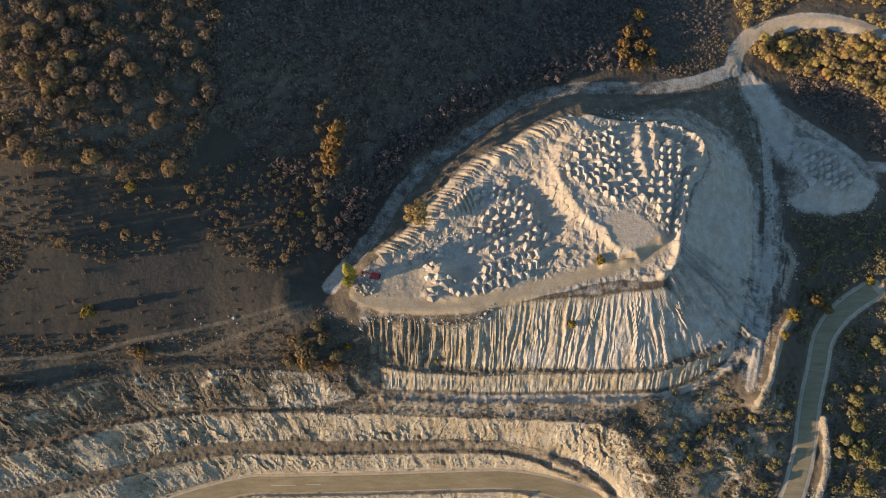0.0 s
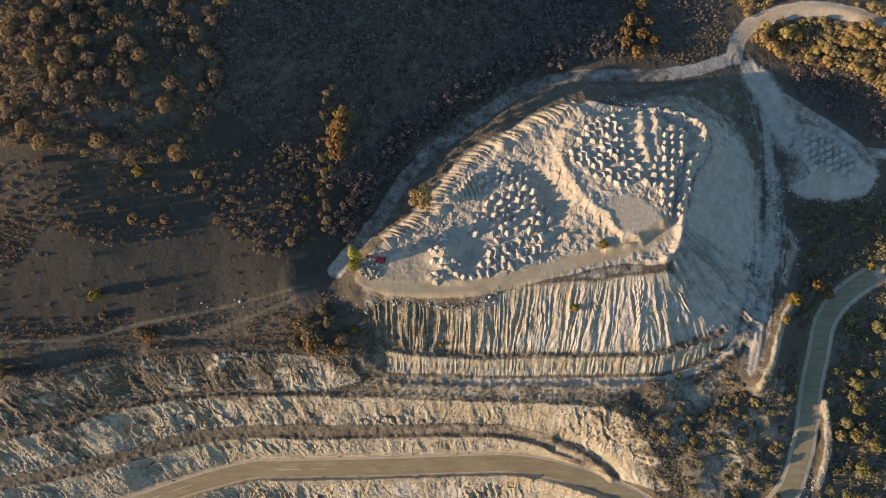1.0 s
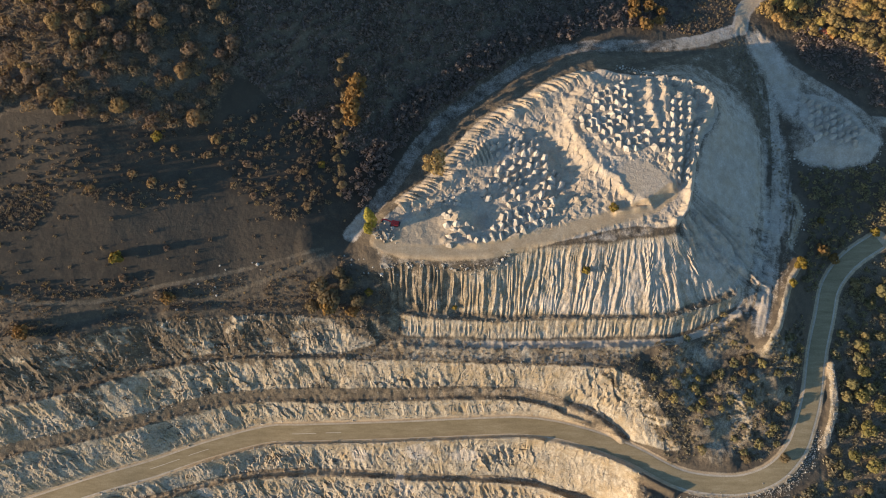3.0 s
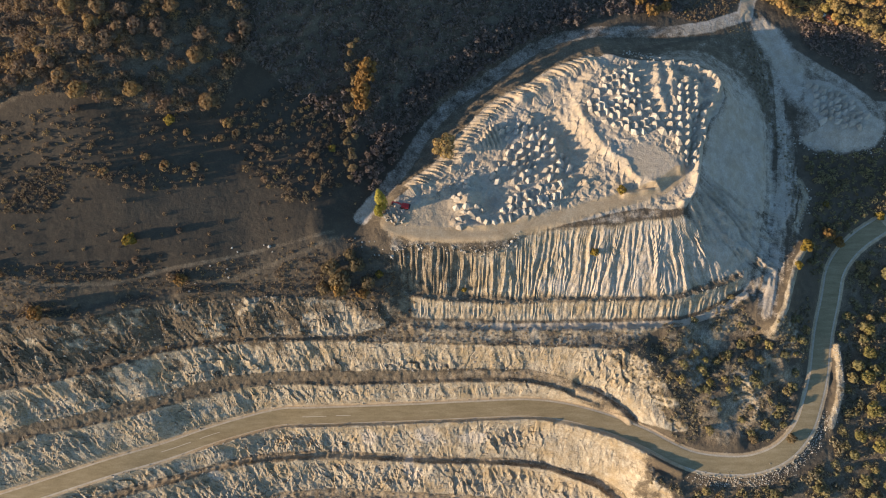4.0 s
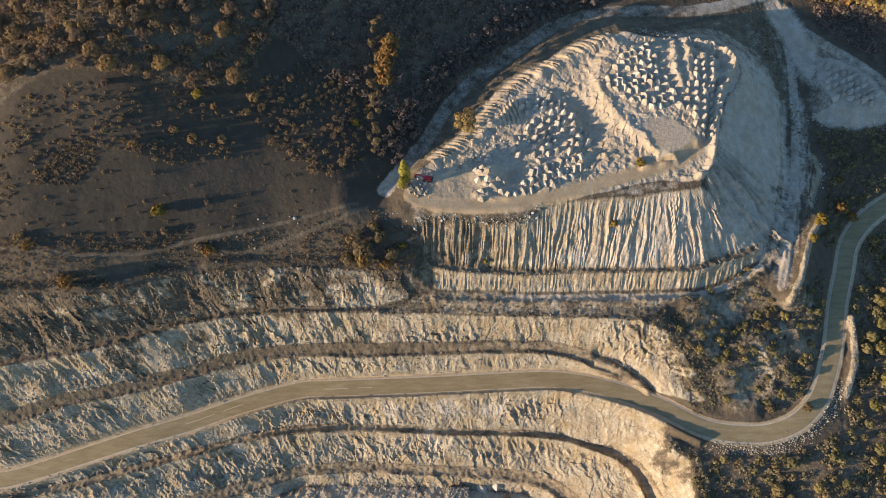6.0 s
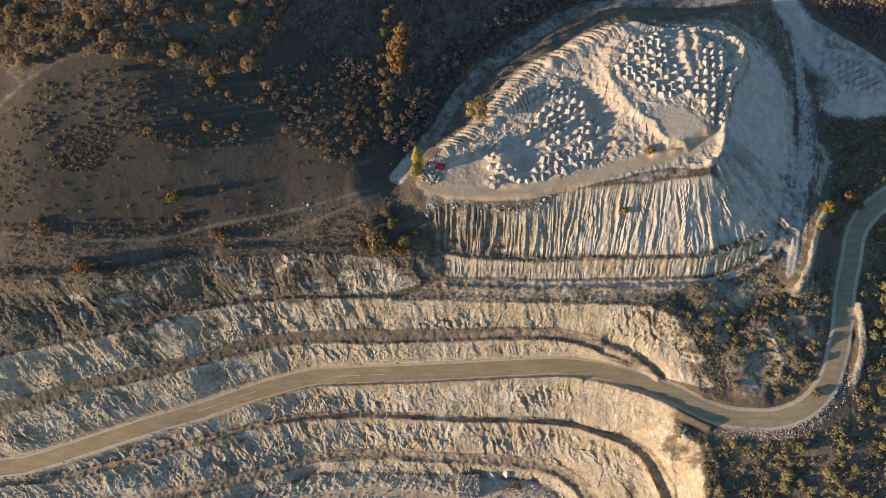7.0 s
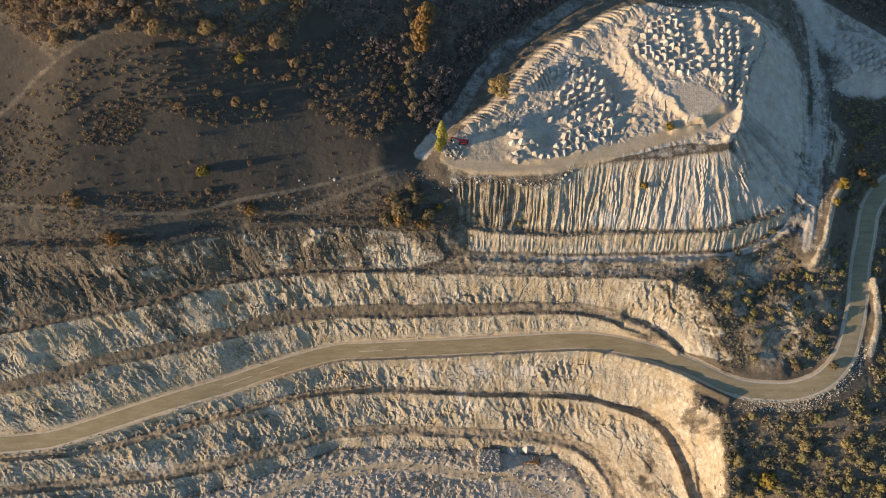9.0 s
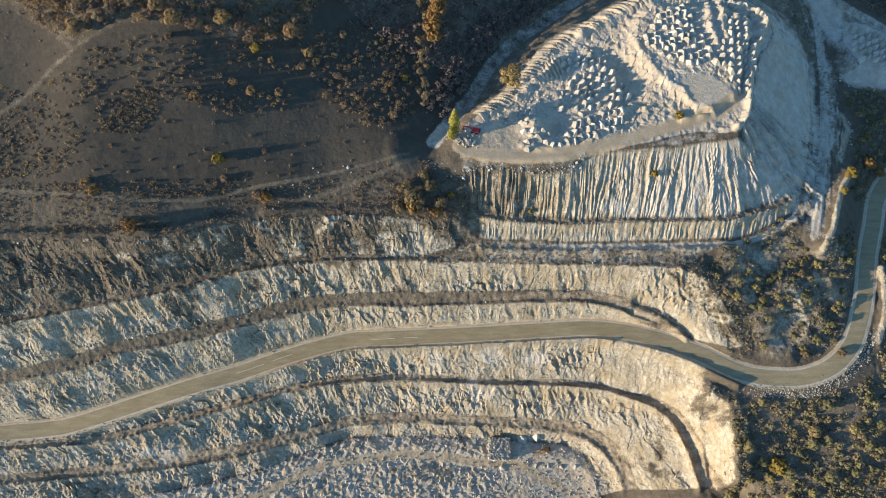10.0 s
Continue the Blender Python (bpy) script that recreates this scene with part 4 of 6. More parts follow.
cover = {
    "rock": np.maximum.reduce([(0.28 + 0.5 * fbm(GX / 7, GY / 4, 3, 0.6, seed=165)) * blur(inside(STRIP), 2), blur(rock, 1.0) * (1 - 0.85 * worn_dim), 0.45 * blur(pit_floor, 3), 0.75 * blur(shelf, 1.0), banks, (0.2 + 0.42 * fbm(GX / 4, GY / 6, 3, seed=147)) * blur(inside(THICKET + [(-6, 100), (-24, 102)]), 5), 0.9 * blur(gully, 2) * (0.45 + 0.55 * np.clip((GX - 5) / 45, 0, 1)), (0.1 + 0.62 * fbm(GX / 10, GY / 8, 3, seed=159)) * blur(inside(KNOLL), 6)]),
    # the heap's north slope takes dark soil colour to stand for the hill's shade
    "soil": np.maximum.reduce([blur(soil, 1.0), haze_litter, 0.85 * blur(gully, 2) * np.clip((55 - GX) / 25, 0, 1), blur(rock, 1.0) * np.clip((20 - GX) / 60, 0, 1) * 0.5, 0.42 * blur(pit_floor, 2), path, blur(heap_north, 2) * (1 - blur(plateau, 2)), blur(heap_east, 4) * np.clip((GY - 150) / 50, 0, 1)]),
    # spoil thinned on ring track and north slope: shade put into the colour
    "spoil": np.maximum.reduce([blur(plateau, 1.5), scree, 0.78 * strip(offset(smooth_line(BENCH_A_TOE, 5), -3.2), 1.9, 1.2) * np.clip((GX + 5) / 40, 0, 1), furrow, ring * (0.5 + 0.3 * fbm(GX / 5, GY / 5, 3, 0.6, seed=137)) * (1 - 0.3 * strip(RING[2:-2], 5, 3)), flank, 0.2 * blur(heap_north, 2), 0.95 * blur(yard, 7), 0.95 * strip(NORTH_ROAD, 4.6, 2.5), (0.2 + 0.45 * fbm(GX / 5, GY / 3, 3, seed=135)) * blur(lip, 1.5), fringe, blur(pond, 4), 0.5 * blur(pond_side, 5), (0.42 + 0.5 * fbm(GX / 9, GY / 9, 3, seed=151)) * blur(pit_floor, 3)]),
    "track": np.maximum.reduce([track, (0.2 + 0.45 * fbm(GX / 10, GY / 6, 3, 0.6, seed=163)) * blur(pit_floor, 3), (0.18 + 0.45 * fbm(GX / 12, GY / 9, 3, 0.6, seed=153)) * blur(plateau, 2), 0.6 * shape(WEST_PAD, 2), 0.7 * blur(inside([(-26, 113), (-22, 108), (-14, 108), (-10, 116), (-18, 122), (-25, 119)]), 3), road_bed, 0.62 * fringe, 0.4 * shape(SCOOP, 1.0), (0.2 + 0.62 * fbm(GX / 9, GY / 3, 3, 0.6, seed=145)) * blur(np.maximum(between(BENCH_D_TOE, BENCH_D), between(BENCH_E_TOE, BENCH_E)), 1.5), (0.05 + 0.7 * fbm(GX / 11, GY / 2.5, 3, 0.6, seed=149)) * blur(soil, 1.5) * np.clip((GX + 50) / 60, 0, 1), 0.05 * blur(inside(PIT_EAST + BENCH_D_TOE[::-1][:9] + stretch(road_down, 60, 107)), 3)]),
    "dim_grass": blur(dim_grass, 10) * (0.45 + 0.7 * fbm(GX / 30, GY / 30, 2, seed=111)),
}
for key, field in cover.items():
    at_ = me.attributes.new(key, "FLOAT", "POINT")
    at_.data.foreach_set("value", field.astype(np.float32).ravel())
me.materials.append(M_GROUND)
ground = tagged(new("ground", me), "terraced limestone quarry hillside with pale rock benches, spoil and brown scrub", "ground", kind="structure")


# ---- helpers for things ----
def mesh_of(name, verts, faces, material, tint=None, smooth=False):
    me = bpy.data.meshes.new(name)
    me.from_pydata([tuple(map(float, v)) for v in verts], [], [tuple(map(int, f)) for f in faces])
    if tint is not None:
        a = me.attributes.new("tint", "FLOAT", "POINT")
        a.data.foreach_set("value", np.asarray(tint, np.float32))
    me.materials.append(material)
    if smooth:
        me.polygons.foreach_set("use_smooth", np.ones(len(me.polygons), bool))
    return me


def part(name, bm, material, parent, label=""):
    me = bpy.data.meshes.new(name)
    bm.to_mesh(me)
    bm.free()
    me.materials.append(material)
    ob = new(name, me)
    ob.parent = parent
    return tagged(ob, label)


def box(bm, x0, x1, y0, y1, z0, z1, m=None, bevel=0.0):
    r = bmesh.ops.create_cube(bm, size=1.0)["verts"]
    bmesh.ops.transform(bm, verts=r, matrix=Matrix.Translation(((x0 + x1) / 2, (y0 + y1) / 2, (z0 + z1) / 2)) @ Matrix.Diagonal((x1 - x0, y1 - y0, z1 - z0, 1)))
    if bevel:
        e = {e for v in r for e in v.link_edges}
        r = list({v for f in bmesh.ops.bevel(bm, geom=list(e), offset=bevel, segments=2, affect="EDGES")["faces"] for v in f.verts} | {v for v in r if v.is_valid})
    if m:
        bmesh.ops.transform(bm, verts=r, matrix=m)


# ---- the road ----
def ribbon(name, line, half, lift, drop, material, label, category):
    """A raised strip along a line, with sides that reach into the ground."""
    l, r = offset(line, half), offset(line, -half)
    v, f = [], []
    for a, b in zip(l, r):
        v += [(a[0], a[1], a[2] + lift - drop), (a[0], a[1], a[2] + lift), (b[0], b[1], b[2] + lift), (b[0], b[1], b[2] + lift - drop)]
    for i in range(len(line) - 1):
        k = 4 * i
        f += [(k + j, k + 4 + j, k + 5 + j, k + 1 + j) for j in range(3)]
    return tagged(new(name, mesh_of(name, v, f, material, smooth=False)), label, category, kind="structure")


fine_road = smooth_line(ROAD, 2)
verge = ribbon("verge", fine_road, 4.75, 0.06, 0.6, M_VERGE, "pale gravel shoulders beside the quarry road", "verge")
road = ribbon("road", fine_road, 3.9, 0.14, 0.5, M_ASPHALT, "dusty tan two-lane asphalt road winding through the quarry", "road")


def road_marks():
    lens = np.concatenate([[0], np.cumsum(np.linalg.norm(np.diff(fine_road[:, :2], axis=0), axis=1))])
    k = 0
    for s0, s1, off in ((205, 222, 0.2), (226, 238, 0.35), (282, 296, -0.3), (300, 309, -0.2)):
        ss = np.arange(s0, s1, 1.0)
        line = np.stack([np.interp(ss, lens, fine_road[:, c]) for c in range(3)], 1)
        l, r = offset(line, off + 0.11), offset(line, off - 0.11)
        v, f = [], []
        for a, b in zip(l, r):
            v += [(a[0], a[1], a[2] + 0.146), (b[0], b[1], b[2] + 0.146)]
        f = [(2 * i, 2 * i + 1, 2 * i + 3, 2 * i + 2) for i in range(len(ss) - 1)]
        o = new("lane_mark", mesh_of("lane_mark", v, f, M_PAINT))
        o.parent = road


road_marks()


# ---- dumped spoil mounds ----
def heap_mesh(seed):
    """One lorry load: an angular mound with a short flat crest."""
    rng = np.random.default_rng(seed)
    n, v, f = 5, [], []
    lean = rng.uniform(-0.22, 0.22, 2)
    turn = rng.uniform(0, 1.2)
    wob = rng.uniform(0.8, 1.2, n)
    for r, z in ((1.26, -0.5), (1.04, 0.0), (0.62, 0.5), (0.2, 0.94)):
        for k in range(n):
            a = 2 * math.pi * k / n + turn
            q = r * wob[k] * rng.uniform(0.9, 1.1)
            v.append((q * math.cos(a) * 0.86 + lean[0] * max(z, 0), q * math.sin(a) * 1.16 + lean[1] * max(z, 0), z + rng.uniform(-0.07, 0.07)))
    v.append((lean[0], lean[1], 0.98))
    for i in range(3):
        f += [(i * n + k, i * n + (k + 1) % n, (i + 1) * n + (k + 1) % n, (i + 1) * n + k) for k in range(n)]
    f += [(3 * n + k, 3 * n + (k + 1) % n, 4 * n) for k in range(n)]
    return mesh_of("spoil_mound", v, f, M_HEAP)


HEAPS = [heap_mesh(k) for k in range(7)]
rng = np.random.default_rng(5)


def heaps(poly, pitch, lean, size, group, label, skip=0.06, stagger=0.5, wander=0.35):
    """Heaps tipped in staggered rows inside a polygon."""
    p = xy(poly)
    c, q = p.mean(0), radians(lean)
    ax, ay = np.array([math.cos(q), math.sin(q)]), np.array([-math.sin(q), math.cos(q)])
    for i in range(-14, 15):
        for j in range(-14, 15):
            w = c + ax * (i + stagger * (j % 2)) * pitch[0] + ay * j * pitch[1] + rng.uniform(-wander, wander, 2)
            odd = sum((a[1] > w[1]) != (b[1] > w[1]) and w[0] < (b[0] - a[0]) * (w[1] - a[1]) / (b[1] - a[1]) + a[0] for a, b in zip(p, np.roll(p, -1, 0)))
            if odd % 2 == 0 or rng.random() < skip:
                continue
            o = tagged(new("spoil_mound", HEAPS[rng.integers(7)]), label, "mound", group)
            k = 1.34 * size * rng.uniform(0.8, 1.1)
            o.location = (w[0], w[1], height(w[0], w[1]) - 0.1)
            o.rotation_euler = (0, 0, q + rng.choice((0, math.pi)) + rng.uniform(-0.35, 0.35))
            o.scale = (k, k, k * rng.uniform(0.95, 1.3))


heaps([(73, 179), (80, 188), (89, 197), (100, 199), (104, 185), (107, 174), (112, 166), (112, 161), (87, 161), (80, 168)], (3.9, 4.1), 24, 1.62, "mounds on the terrace", "pale grey lorry-dumped spoil mound on the quarry tip", wander=0.75)
heaps([(119, 189), (133, 189), (135, 172), (127, 142), (121.5, 143), (115, 152), (115, 168)], (4.2, 4.5), -7, 1.62, "mounds on the terrace", "pale grey lorry-dumped spoil mound in a straight row", 0.02, stagger=0.0, wander=0.3)
heaps([(30, 166), (45, 172), (55, 168), (59, 157), (66, 145), (66, 140), (46, 138), (30, 136), (25, 142), (35, 152)], (4.2, 4.0), -32, 1.66, "heaps west of the hollow", "pale sharp-shadowed spoil mound on the lower tip", wander=0.9)
heaps([(30, 122), (39, 134), (58, 138), (62, 134), (59, 125), (42, 118.5), (23, 114), (22, 118)], (3.7, 4.5), 17, 1.6, "heaps along the haul track", "pale spoil mound beside the haul track", wander=0.5)
heaps([(5, 131), (15, 138), (15, 127), (22, 122), (22, 114.5), (10, 113.5), (8, 123)], (3.6, 3.8), 70, 1.45, "heaps at the tip's west end", "weathered pale spoil mound beside a hollow", 0.2, wander=0.9)
heaps([(204, 207), (219, 203), (235, 185), (226, 177), (207, 184)], (4.2, 3.8), -38, 1.9, "mounds on the small tip", "blue-grey shaded spoil mound on the small eastern tip", 0.02)


# ---- rubble ----
CUBE = np.array([(-1, -1, -1), (1, -1, -1), (1, 1, -1), (-1, 1, -1), (-1, -1, 1), (1, -1, 1), (1, 1, 1), (-1, 1, 1)], float)
CUBE_SIDES = np.array([(0, 3, 2, 1), (4, 5, 6, 7), (0, 1, 5, 4), (1, 2, 6, 5), (2, 3, 7, 6), (3, 0, 4, 7)])


def stone_cloud(name, spots, label):
    """Many broken blocks joined into one piece of stuff."""
    p = np.array(list(spots))
    n = len(p)
    z = np.array([height(x, y) for x, y, _ in p])
    b = CUBE[None] * rng.uniform(0.55, 1.0, (n, 8, 3)) * p[:, 2][:, None, None] * rng.uniform(0.7, 1.2, (n, 1, 3))
    q = rng.normal(size=(n, 4))
    q /= np.linalg.norm(q, axis=1)[:, None]
    a, bb, c, d = q.T
    rot = np.stack([np.stack([1 - 2 * (c * c + d * d), 2 * (bb * c - a * d), 2 * (bb * d + a * c)], 1),
                    np.stack([2 * (bb * c + a * d), 1 - 2 * (bb * bb + d * d), 2 * (c * d - a * bb)], 1),
                    np.stack([2 * (bb * d - a * c), 2 * (c * d + a * bb), 1 - 2 * (bb * bb + c * c)], 1)], 1)
    v = np.einsum("nij,nkj->nki", rot, b) + np.stack([p[:, 0], p[:, 1], z + 0.25 * p[:, 2]], 1)[:, None]
    f = (CUBE_SIDES[None] + 8 * np.arange(n)[:, None, None]).reshape(-1, 4)
    me = bpy.data.meshes.new(name)
    me.from_pydata(v.reshape(-1, 3).tolist(), [], f.tolist())
    me.materials.append(M_STONE)
    return tagged(new(name, me), label, "rubble", kind="stuff")


def over(field, n, r0, r1, x0, x1, y0, y1):
    """Spots over the part of the ground where the field holds."""
    while n > 0:
        x, y = rng.uniform(x0, x1), rng.uniform(y0, y1)
        if at(field, x, y) > 0.5 and (x < 60 or rng.random() < 0.3):
            n -= 1
            yield x, y, r0 + (r1 - r0) * rng.random() ** 3


def along_line(line, n, spread, r0, r1, shift=0.0):
    p = smooth_line([(*q[:2], 0) for q in line], 2)
    p = offset(p, shift)
    for _ in range(n):
        q = p[rng.integers(len(p))]
        yield q[0] + rng.normal(0, spread), q[1] + rng.normal(0, spread), r0 + (r1 - r0) * rng.random() ** 3


road_list = [tuple(p) for p in ROAD_LINE]
stone_cloud("bench_rubble", [*along_line(BENCH_A, 130, 1.2, 0.12, 0.45), *along_line(BENCH_B, 250, 1.8, 0.12, 0.45), *along_line(BENCH_B_TOE, 350, 1.6, 0.12, 0.45),
            *along_line(BENCH_C, 250, 1.4, 0.12, 0.45), *along_line(CLIFF_TOE, 250, 2.0, 0.12, 0.45)], "pale broken limestone along the upper benches")
stone_cloud("pit_rubble", [*along_line(BENCH_D_TOE, 350, 1.8, 0.12, 0.45), *along_line(BENCH_D, 200, 1.4, 0.12, 0.45), *along_line(BENCH_E_TOE, 250, 1.6, 0.12, 0.45),
            *along_line(BENCH_E, 175, 1.4, 0.12, 0.45), *along_line(PIT_FLOOR, 175, 2.5, 0.12, 0.45)], "pale broken limestone along the lower pit benches")
stone_cloud("face_rubble", over(rock * (GX < 75), 7200, 0.14, 0.5, -300, 75, -70, 85), "loose limestone debris lying on the quarry faces")
stone_cloud("floor_rubble", over(pit_floor, 3600, 0.1, 0.6, -290, 60, -75, -15), "scattered grey stones on the pit floor")
stone_cloud("roadside_riprap", [*along_line([p for p in road_list if p[0] > 128 and p[1] < 36], 1200, 1.9, 0.12, 0.4, -7.8), *along_line(road_list[10:86], 500, 0.8, 0.12, 0.4, -6.0)], "grey-white riprap blocks on the outer bank of the road")
stone_cloud("bank_stones", [*along_line(ROAD_BANK, 420, 0.9, 0.12, 0.4), *along_line(KNOLL_SCAR, 60, 0.5, 0.12, 0.3)], "pale stones on the bank beside the road")
stone_cloud("tip_rubble", along_line([(-26, 121), (-22, 118.5), (-18, 118)], 130, 1.5, 0.25, 1.0), "tan rubble heaped below the poplars")
stone_cloud("tip_boulders", [*along_line(GULLY_CREST[:6], 150, 1.0, 0.2, 0.75), *along_line([(0, 130), (14, 140), (24, 146)], 60, 1.4, 0.2, 0.8), *along_line([(100, 212), (112, 208)], 50, 1.5, 0.2, 0.6),
            *along_line(POND_TOE, 120, 1.8, 0.2, 0.5), *along_line([(193, 150), (197, 141), (189, 126)], 70, 1.6, 0.2, 0.6)], "white boulders edging the spoil tip")


# ---- trees ----
def leaf_cloud(rng, lobes, n, size):
    """Leaf clumps as small bent cards spread over the shells of several lobes: corners and faces."""
    lobes = np.array(lobes, float)
    k = rng.integers(len(lobes), size=n)
    d = rng.normal(size=(n, 3))
    d[:, 2] = np.abs(d[:, 2]) * 0.9 - 0.25
    d /= np.linalg.norm(d, axis=1)[:, None]
    c = lobes[k, :3] + d * lobes[k, 3:6] * rng.uniform(0.68, 1.06, (n, 1))
    u = rng.normal(size=(n, 3))
    u /= np.linalg.norm(u, axis=1)[:, None]
    w = np.cross(d, u)
    w /= np.linalg.norm(w, axis=1)[:, None] + 1e-9
    u = np.cross(w, d) + 0.2 * rng.normal(size=(n, 3))
    s = size * rng.uniform(0.6, 1.3, (n, 1))
    quad = np.stack([c - u * s - w * s * 0.7, c + u * s - w * s * 0.7 + d * 0.2 * s, c + u * s + w * s * 0.7, c - u * s + w * s * 0.7 + d * 0.25 * s], 1)
    return quad.reshape(-1, 3), np.arange(4 * n).reshape(-1, 4)


def round_lobes(rng, r, h, n=7):
    out = [(0, 0, h - r * 0.7, r * 0.62, r * 0.62, r * 0.6)]
    for i in range(n):
        a = 2 * math.pi * (i + rng.uniform(-0.3, 0.3)) / n
        q = r * rng.uniform(0.4, 0.85)
        out.append((q * math.cos(a), q * math.sin(a), h - r * rng.uniform(0.75, 1.35), r * rng.uniform(0.28, 0.52), r * rng.uniform(0.28, 0.52), r * rng.uniform(0.28, 0.5)))
    return out


def column_lobes(rng, r, h):
    return [(rng.uniform(-0.2, 0.2) * r, rng.uniform(-0.2, 0.2) * r, z, r * k, r * k, h * 0.13) for z, k in ((0.2 * h, 0.7), (0.34 * h, 0.95), (0.48 * h, 1.0), (0.62 * h, 0.85), (0.76 * h, 0.62), (0.9 * h, 0.34))]


def trunk_mesh(rng, r, h, crown_r):
    """A tapered trunk with four limbs."""
    bm = bmesh.new()

    def limb(a, b, r0, r1):
        d = Vector(b) - Vector(a)
        got = bmesh.ops.create_cone(bm, segments=6, radius1=r0, radius2=r1, depth=d.length, cap_ends=True)["verts"]
        m = Matrix.Translation((Vector(a) + Vector(b)) / 2) @ d.to_track_quat("Z", "Y").to_matrix().to_4x4()
        bmesh.ops.transform(bm, verts=got, matrix=m)
    limb((0, 0, -0.6), (0, 0, h * 0.8), r, r * 0.35)
    for i in range(4):
        a = i * 1.57 + rng.uniform(-0.4, 0.4)
        z = h * rng.uniform(0.35, 0.6)
        limb((0, 0, z), (crown_r * 0.6 * math.cos(a), crown_r * 0.6 * math.sin(a), z + h * 0.22), r * 0.45, r * 0.12)
    return bm


def tree(name, r, h, material, n, size, seed, label, group="", column=False):
    """One tree with its trunk and crown, standing at the origin."""
    rng = np.random.default_rng(seed)
    root = tagged(new(name), label, "tree", group)
    part("trunk", trunk_mesh(rng, 0.05 * r + 0.1, h * 0.85, r), M_BARK, root, "brown bark trunk with limbs")
    v, f = leaf_cloud(rng, column_lobes(rng, r, h) if column else round_lobes(rng, r, h), n, size)
    crown = new("crown", mesh_of("crown", v, f, material))
    crown.parent = root
    return root


def stand(root, x, y, scale=1.0, turn=0.0):
    root.matrix_basis = Matrix.LocRotScale((x, y, height(x, y) - 0.1), Euler((0, 0, turn)), Vector((scale, scale, scale)))
    return root


def plant(proto, spots, first):
    """Stands the first one and copies for the rest."""
    for i, (x, y, k, a) in enumerate(spots):
        if i == 0 and first:
            stand(proto, x, y, k, a)
        else:
            o = copy_thing(proto, Matrix())
            stand(o, x, y, k, a)


stand(tree("poplar_tree", 2.7, 23.0, M_POPLAR, 900, 0.42, 1, "tall yellow-green poplar at the tip's western point", column=True), -26.5, 123.5)
stand(tree("poplar_tree", 2.2, 13.0, M_POPLAR, 420, 0.4, 2, "shorter yellow-green poplar beside a taller one", column=True), -28.2, 120.2)
stand(tree("oak_tree", 5.6, 13.5, M_GOLD, 900, 0.48, 3, "round golden-olive oak beside the shaded ring track"), 3.5, 153.5)
row = tree("linden_tree", 4.0, 15.0, M_ORANGE, 560, 0.48, 4, "golden-orange linden in a row catching the sun", "linden row")
plant(row, [(-36.5, 173, 1.0, 0), (-37, 179, 1.1, 1.3), (-36, 185, 1.2, 2.1), (-35, 191, 1.05, 4.0)], True)
hedge = tree("bare_tree", 2.7, 11.5, M_THICKET, 300, 0.4, 7, "half-bare grey-brown tree in the hedgerow", "hedgerow")
plant(hedge, [(-42.5 + 2.0 * math.sin(i * 2.3), 138 + 3.4 * i, 0.5 + 0.35 * math.sin(i * 1.7) ** 2, i) for i in range(21)], True)
yellow = tree("maple_tree", 2.6, 4.2, M_YELLOW, 330, 0.42, 5, "bright yellow round tree in brown scrub", "yellow trees")
plant(yellow, [(-142.7, 104.5, 1.15, 0), (138, -37, 1.6, 1), (-126, 159.5, 0.95, 2), (-52, 153.5, 0.7, 3), (189.5, 113, 1.2, 4), (184, 103, 0.8, 5), (76, 103.6, 0.75, 1), (-28.0, 93, 0.7, 2), (239, 134, 0.9, 3), (13, 88, 0.5, 1), (207, 138, 0.6, 1),
              (89, 132, 0.8, 2)], True)
ochre = tree("oak_tree", 3.4, 5.6, M_ORANGE, 420, 0.48, 6, "rust-orange oak among leafless scrub", "orange trees")
plant(ochre, [(-182, 71, 1.0, 0), (-120, 88, 0.85, 1), (-200, 87, 0.7, 2), (118, 244, 1.1, 3), (126, 247, 0.9, 4), (112, 251, 1.0, 5), (-47, 86, 1.1, 2), (-36, 84, 0.8, 4), (206, 122, 1.0, 3), (214, 119, 0.8, 2), (123, 277, 1.0, 1), (116, 265, 1.1, 2), (126, 266, 0.9, 3), (113, 258, 0.9, 0), (121, 256, 1.1, 5), (128, 254, 0.8, 1),], True)


brown = tree("oak_tree", 5.2, 7.5, M_THICKET, 1100, 0.40, 8, "broad ochre-brown oak standing in brown scrub", "brown oaks")
plant(brown, [(-46.5, 89.5, 1.1, 0), (-39, 96.5, 0.8, 1), (-54.5, 86, 0.7, 2), (-33.5, 89.5, 0.75, 3), (158, 65, 0.55, 1), (157, 59, 0.5, 4), (158, 19, 0.55, 2), (143, 58, 0.45, 1), (176, 19, 0.5, 5), (-42, 101, 0.6, 2), (-51, 95, 0.9, 4)], True)


def in_poly(p, x, y):
    odd = False
    for (ax, ay), (bx, by) in zip(p, p[1:] + p[:1]):
        if (ay > y) != (by > y) and x < (bx - ax) * (y - ay) / (by - ay) + ax:
            odd = not odd
    return odd


BARREN = np.clip(rock * (GX > -60) + 0.5 * rock + ring + plateau + gully + pit_floor + tracks + road_bed + heap_east + heap_north + pond + strip(ROAD_LINE, 8, 1) + strip(RING, 4.8, 1), 0, 1)


